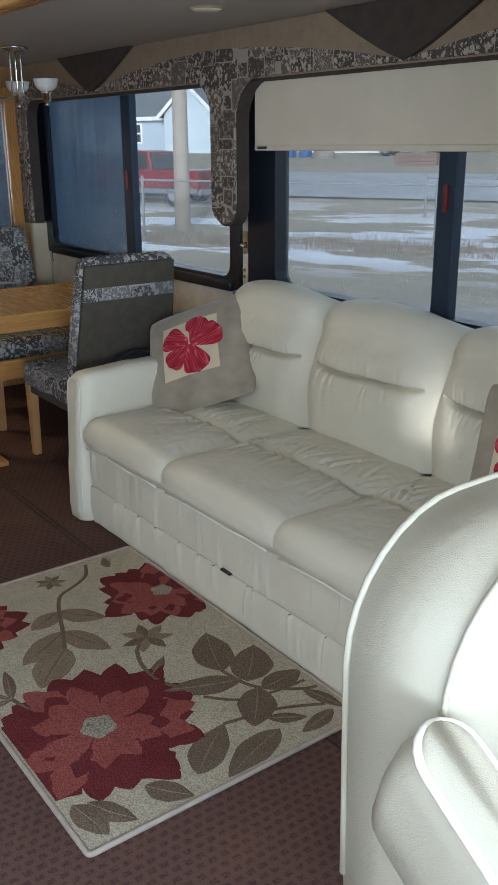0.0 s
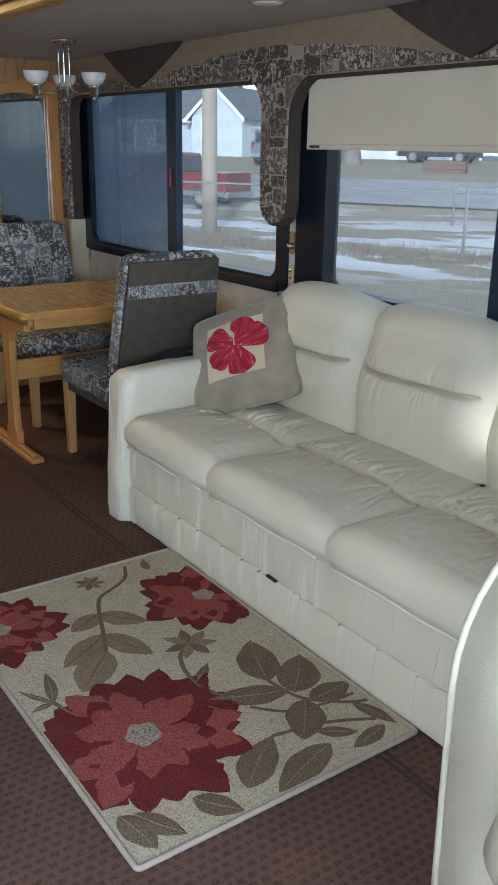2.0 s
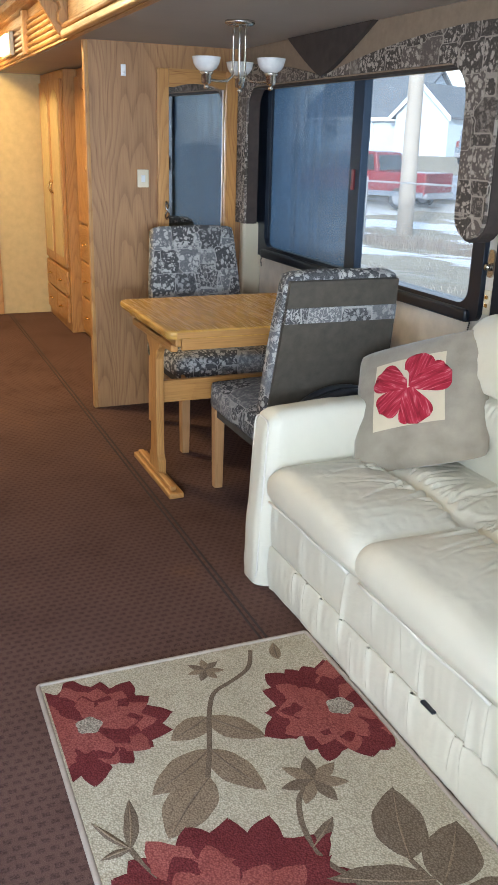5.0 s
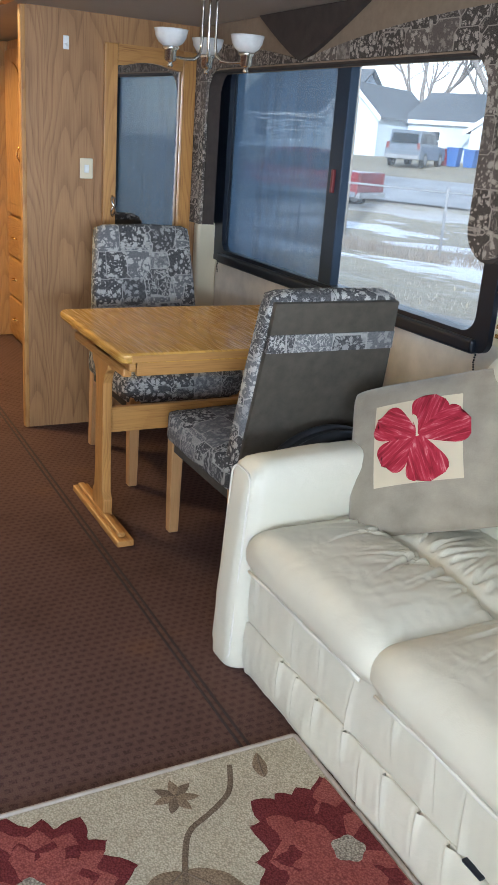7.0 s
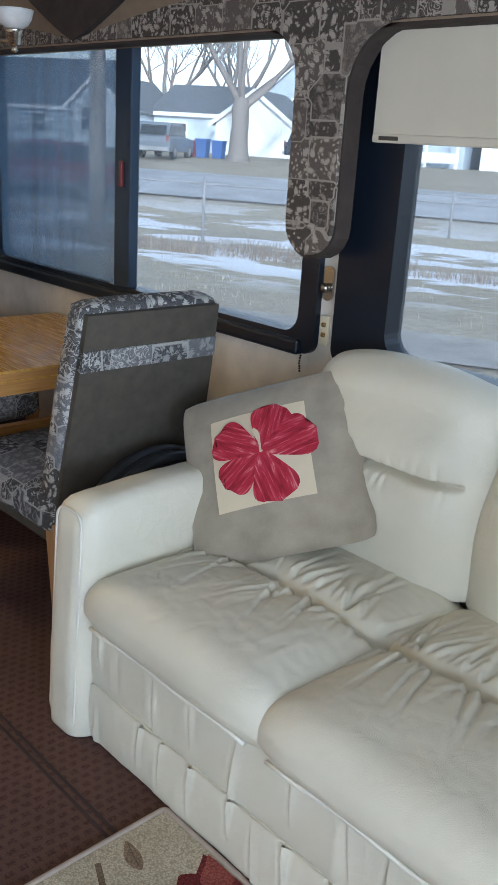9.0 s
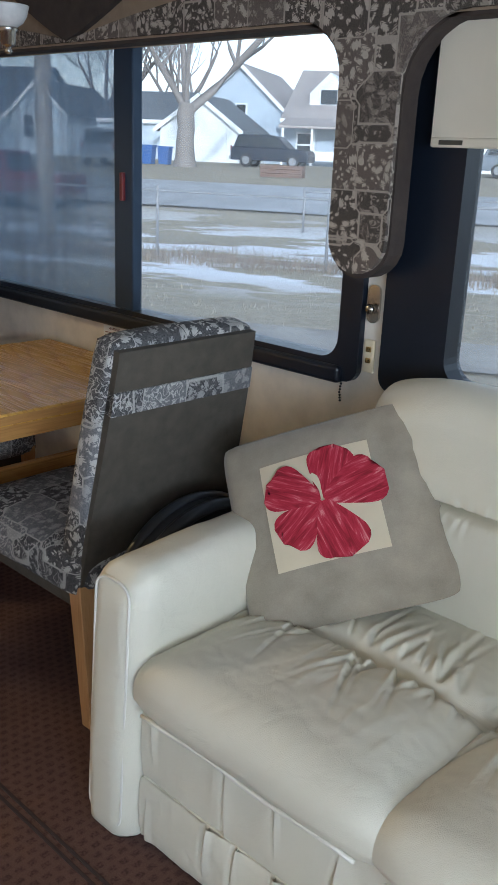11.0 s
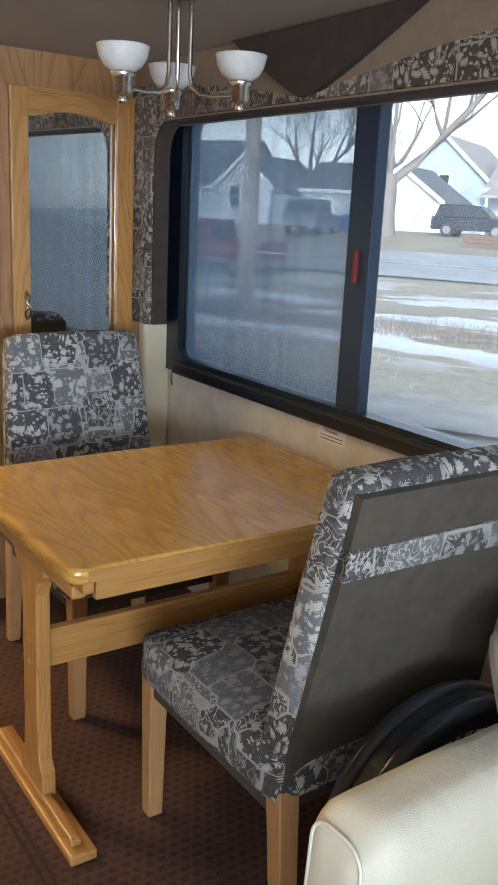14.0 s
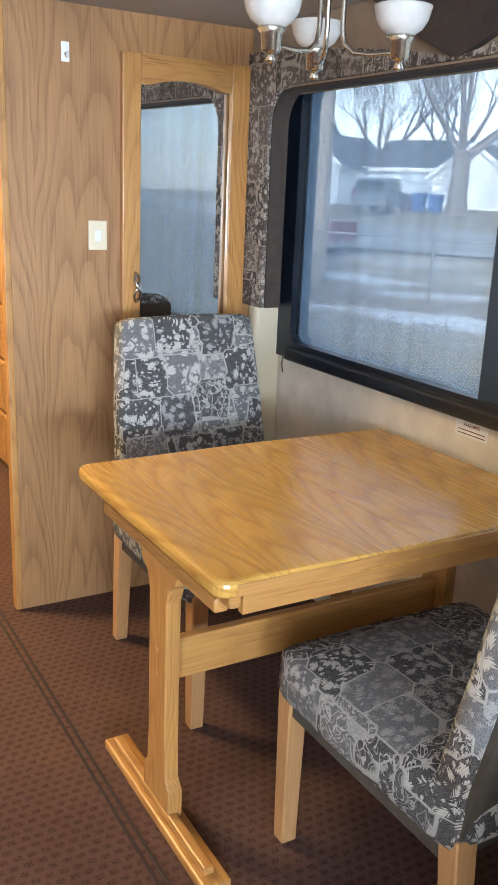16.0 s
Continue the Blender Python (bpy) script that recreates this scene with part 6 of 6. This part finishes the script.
# ---- utility pole and chain-link fences ----
po = out_thing("utility_pole", -13.8, 24.5, "weathered wooden utility pole by the street", "pole")
part("shaft", lathe([(0.235, 0.0), (0.225, 2.0), (0.19, 6.0), (0.15, 10.5)], 16), "pole_wood", po, smooth=True)
part("crossarm", box((-1.2, -0.06, 9.6), (1.2, 0.06, 9.75), 0.01), "pole_wood", po)


def chain_fence(q, s0, s1, step, height, label):
    f = out_thing("chain_fence", (s0 + s1) / 2, q, label, "fence", "chain fences")
    w = (s1 - s0) / 2
    n_ = int(round(2 * w / step))
    for i in range(n_ + 1):
        x = -w + step * i
        ps = part("post", lathe([(0.038, 0.0), (0.038, height + 0.04), (0.028, height + 0.09)], 8, (x, 0)), "galvanised", f, smooth=True)
    part("top_rail", sweep([(-w, 0, height), (0, 0, height - 0.03), (w, 0, height)], 0.026, 6), "galvanised", f)
    pitch = 0.16
    vs, fs = [], []
    for d in (-1, 1):
        k = int(2 * w / pitch)
        for i in range(k):
            x = -w + pitch * i
            a, b_ = (x, 0.03), (x + d * height, height)
            r = 0.0035
            o = len(vs)
            vs += [(a[0] - r, 0.0, a[1]), (a[0] + r, 0.0, a[1]), (b_[0] + r, 0.0, b_[1]), (b_[0] - r, 0.0, b_[1]), (a[0], r * 1.5, a[1]), (b_[0], r * 1.5, b_[1])]
            fs += [(o, o + 1, o + 2, o + 3), (o, o + 3, o + 5, o + 4), (o + 1, o + 4, o + 5, o + 2)]
    me = bpy.data.meshes.new("wire")
    me.from_pydata(vs, [], fs)
    me.materials.append(M["galvanised"])
    ob = new("wire_mesh", me)
    ob.parent = f
    tagged(ob, kind="stuff")


chain_fence(22.3, -29.7, 14.3, 4.0, 1.55, "galvanised chain-link fence along the snowy yard")
chain_fence(29.5, -8.0, 22.0, 3.0, 1.2, "lower galvanised chain-link fence by the street")


# ---- bare trees ----
def tree(s, q, height, spread, seed, label, limbs=None):
    t = out_thing("tree", s, q, label, "tree", "bare trees")
    rnd = random.Random(seed)
    twigs = [[], []]

    def tube(pts, radii, store, sides):
        o = len(store[0])
        for i, (p, r) in enumerate(zip(pts, radii)):
            d = (pts[min(i + 1, len(pts) - 1)] - pts[max(i - 1, 0)]).normalized()
            a = d.orthogonal().normalized()
            b = d.cross(a)
            store[0].extend(tuple(p + r * (math.cos(2 * math.pi * j / sides) * a + math.sin(2 * math.pi * j / sides) * b)) for j in range(sides))
        for i in range(len(pts) - 1):
            for j in range(sides):
                store[1].append((o + i * sides + j, o + i * sides + (j + 1) % sides, o + (i + 1) * sides + (j + 1) % sides, o + (i + 1) * sides + j))

    def grow(p, d, length, r, depth, store):
        pts, rad = [p], [r]
        for i in range(5):
            d = (d + Vector((rnd.uniform(-1, 1), rnd.uniform(-1, 1), rnd.uniform(-0.5, 0.9))) * 0.16).normalized()
            pts.append(pts[-1] + d * length / 5)
            rad.append(r * (1 - 0.12 * (i + 1)))
        tube(pts, rad, store, 7 if depth < 2 else 4)
        if depth < 4:
            for k in range((5, 5, 4, 3)[depth]):
                i = rnd.randint(2, 5)
                side = Vector((rnd.uniform(-1, 1), rnd.uniform(-1, 1), rnd.uniform(-0.1, 0.8))).normalized()
                grow(pts[i], (d * 0.6 + side * 0.75).normalized(), length * rnd.uniform(0.5, 0.72), max(rad[i] * 0.58, 0.012), depth + 1, store)

    trunk = [[], []]
    k = height / 14
    tp = [Vector((0.02 * i * (i % 2), 0, 0.65 * k * i)) for i in range(6)]
    tube([Vector((0, 0, -0.3)), *tp[1:]], [0.72 * k, 0.52 * k, 0.48 * k, 0.46 * k, 0.47 * k, 0.44 * k], trunk, 12)
    fork = tp[-1]
    for dx, dz, ln, r in (limbs or ((-0.62, 1.0, 5.2, 0.19), (-0.12, 1.0, 5.6, 0.20), (0.80, 0.80, 7.0, 0.25), (0.25, 1.0, 5.4, 0.15))):
        grow(fork - Vector((0, 0, 0.5 * k)), Vector((dx, rnd.uniform(-0.35, 0.35), dz)).normalized(), ln * k * spread, r * k * 1.05, 0, twigs)
    for nm, st in (("trunk", trunk), ("branches", twigs)):
        me = bpy.data.meshes.new(nm)
        me.from_pydata(st[0], [], st[1])
        me.materials.append(M["bark"])
        for p in me.polygons:
            p.use_smooth = True
        ob = new(nm, me)
        ob.parent = t


tree(-19.0, 48, 13.5, 1.25, 3, "large bare deciduous tree on the lawn across the street")
tree(-30.0, 74, 15, 0.9, 8, "bare winter tree behind the low house")
tree(-37.0, 76, 16, 0.9, 12, "bare winter tree behind the cottages")
tree(-8.0, 80, 16, 0.9, 21, "bare winter tree behind the bungalow")
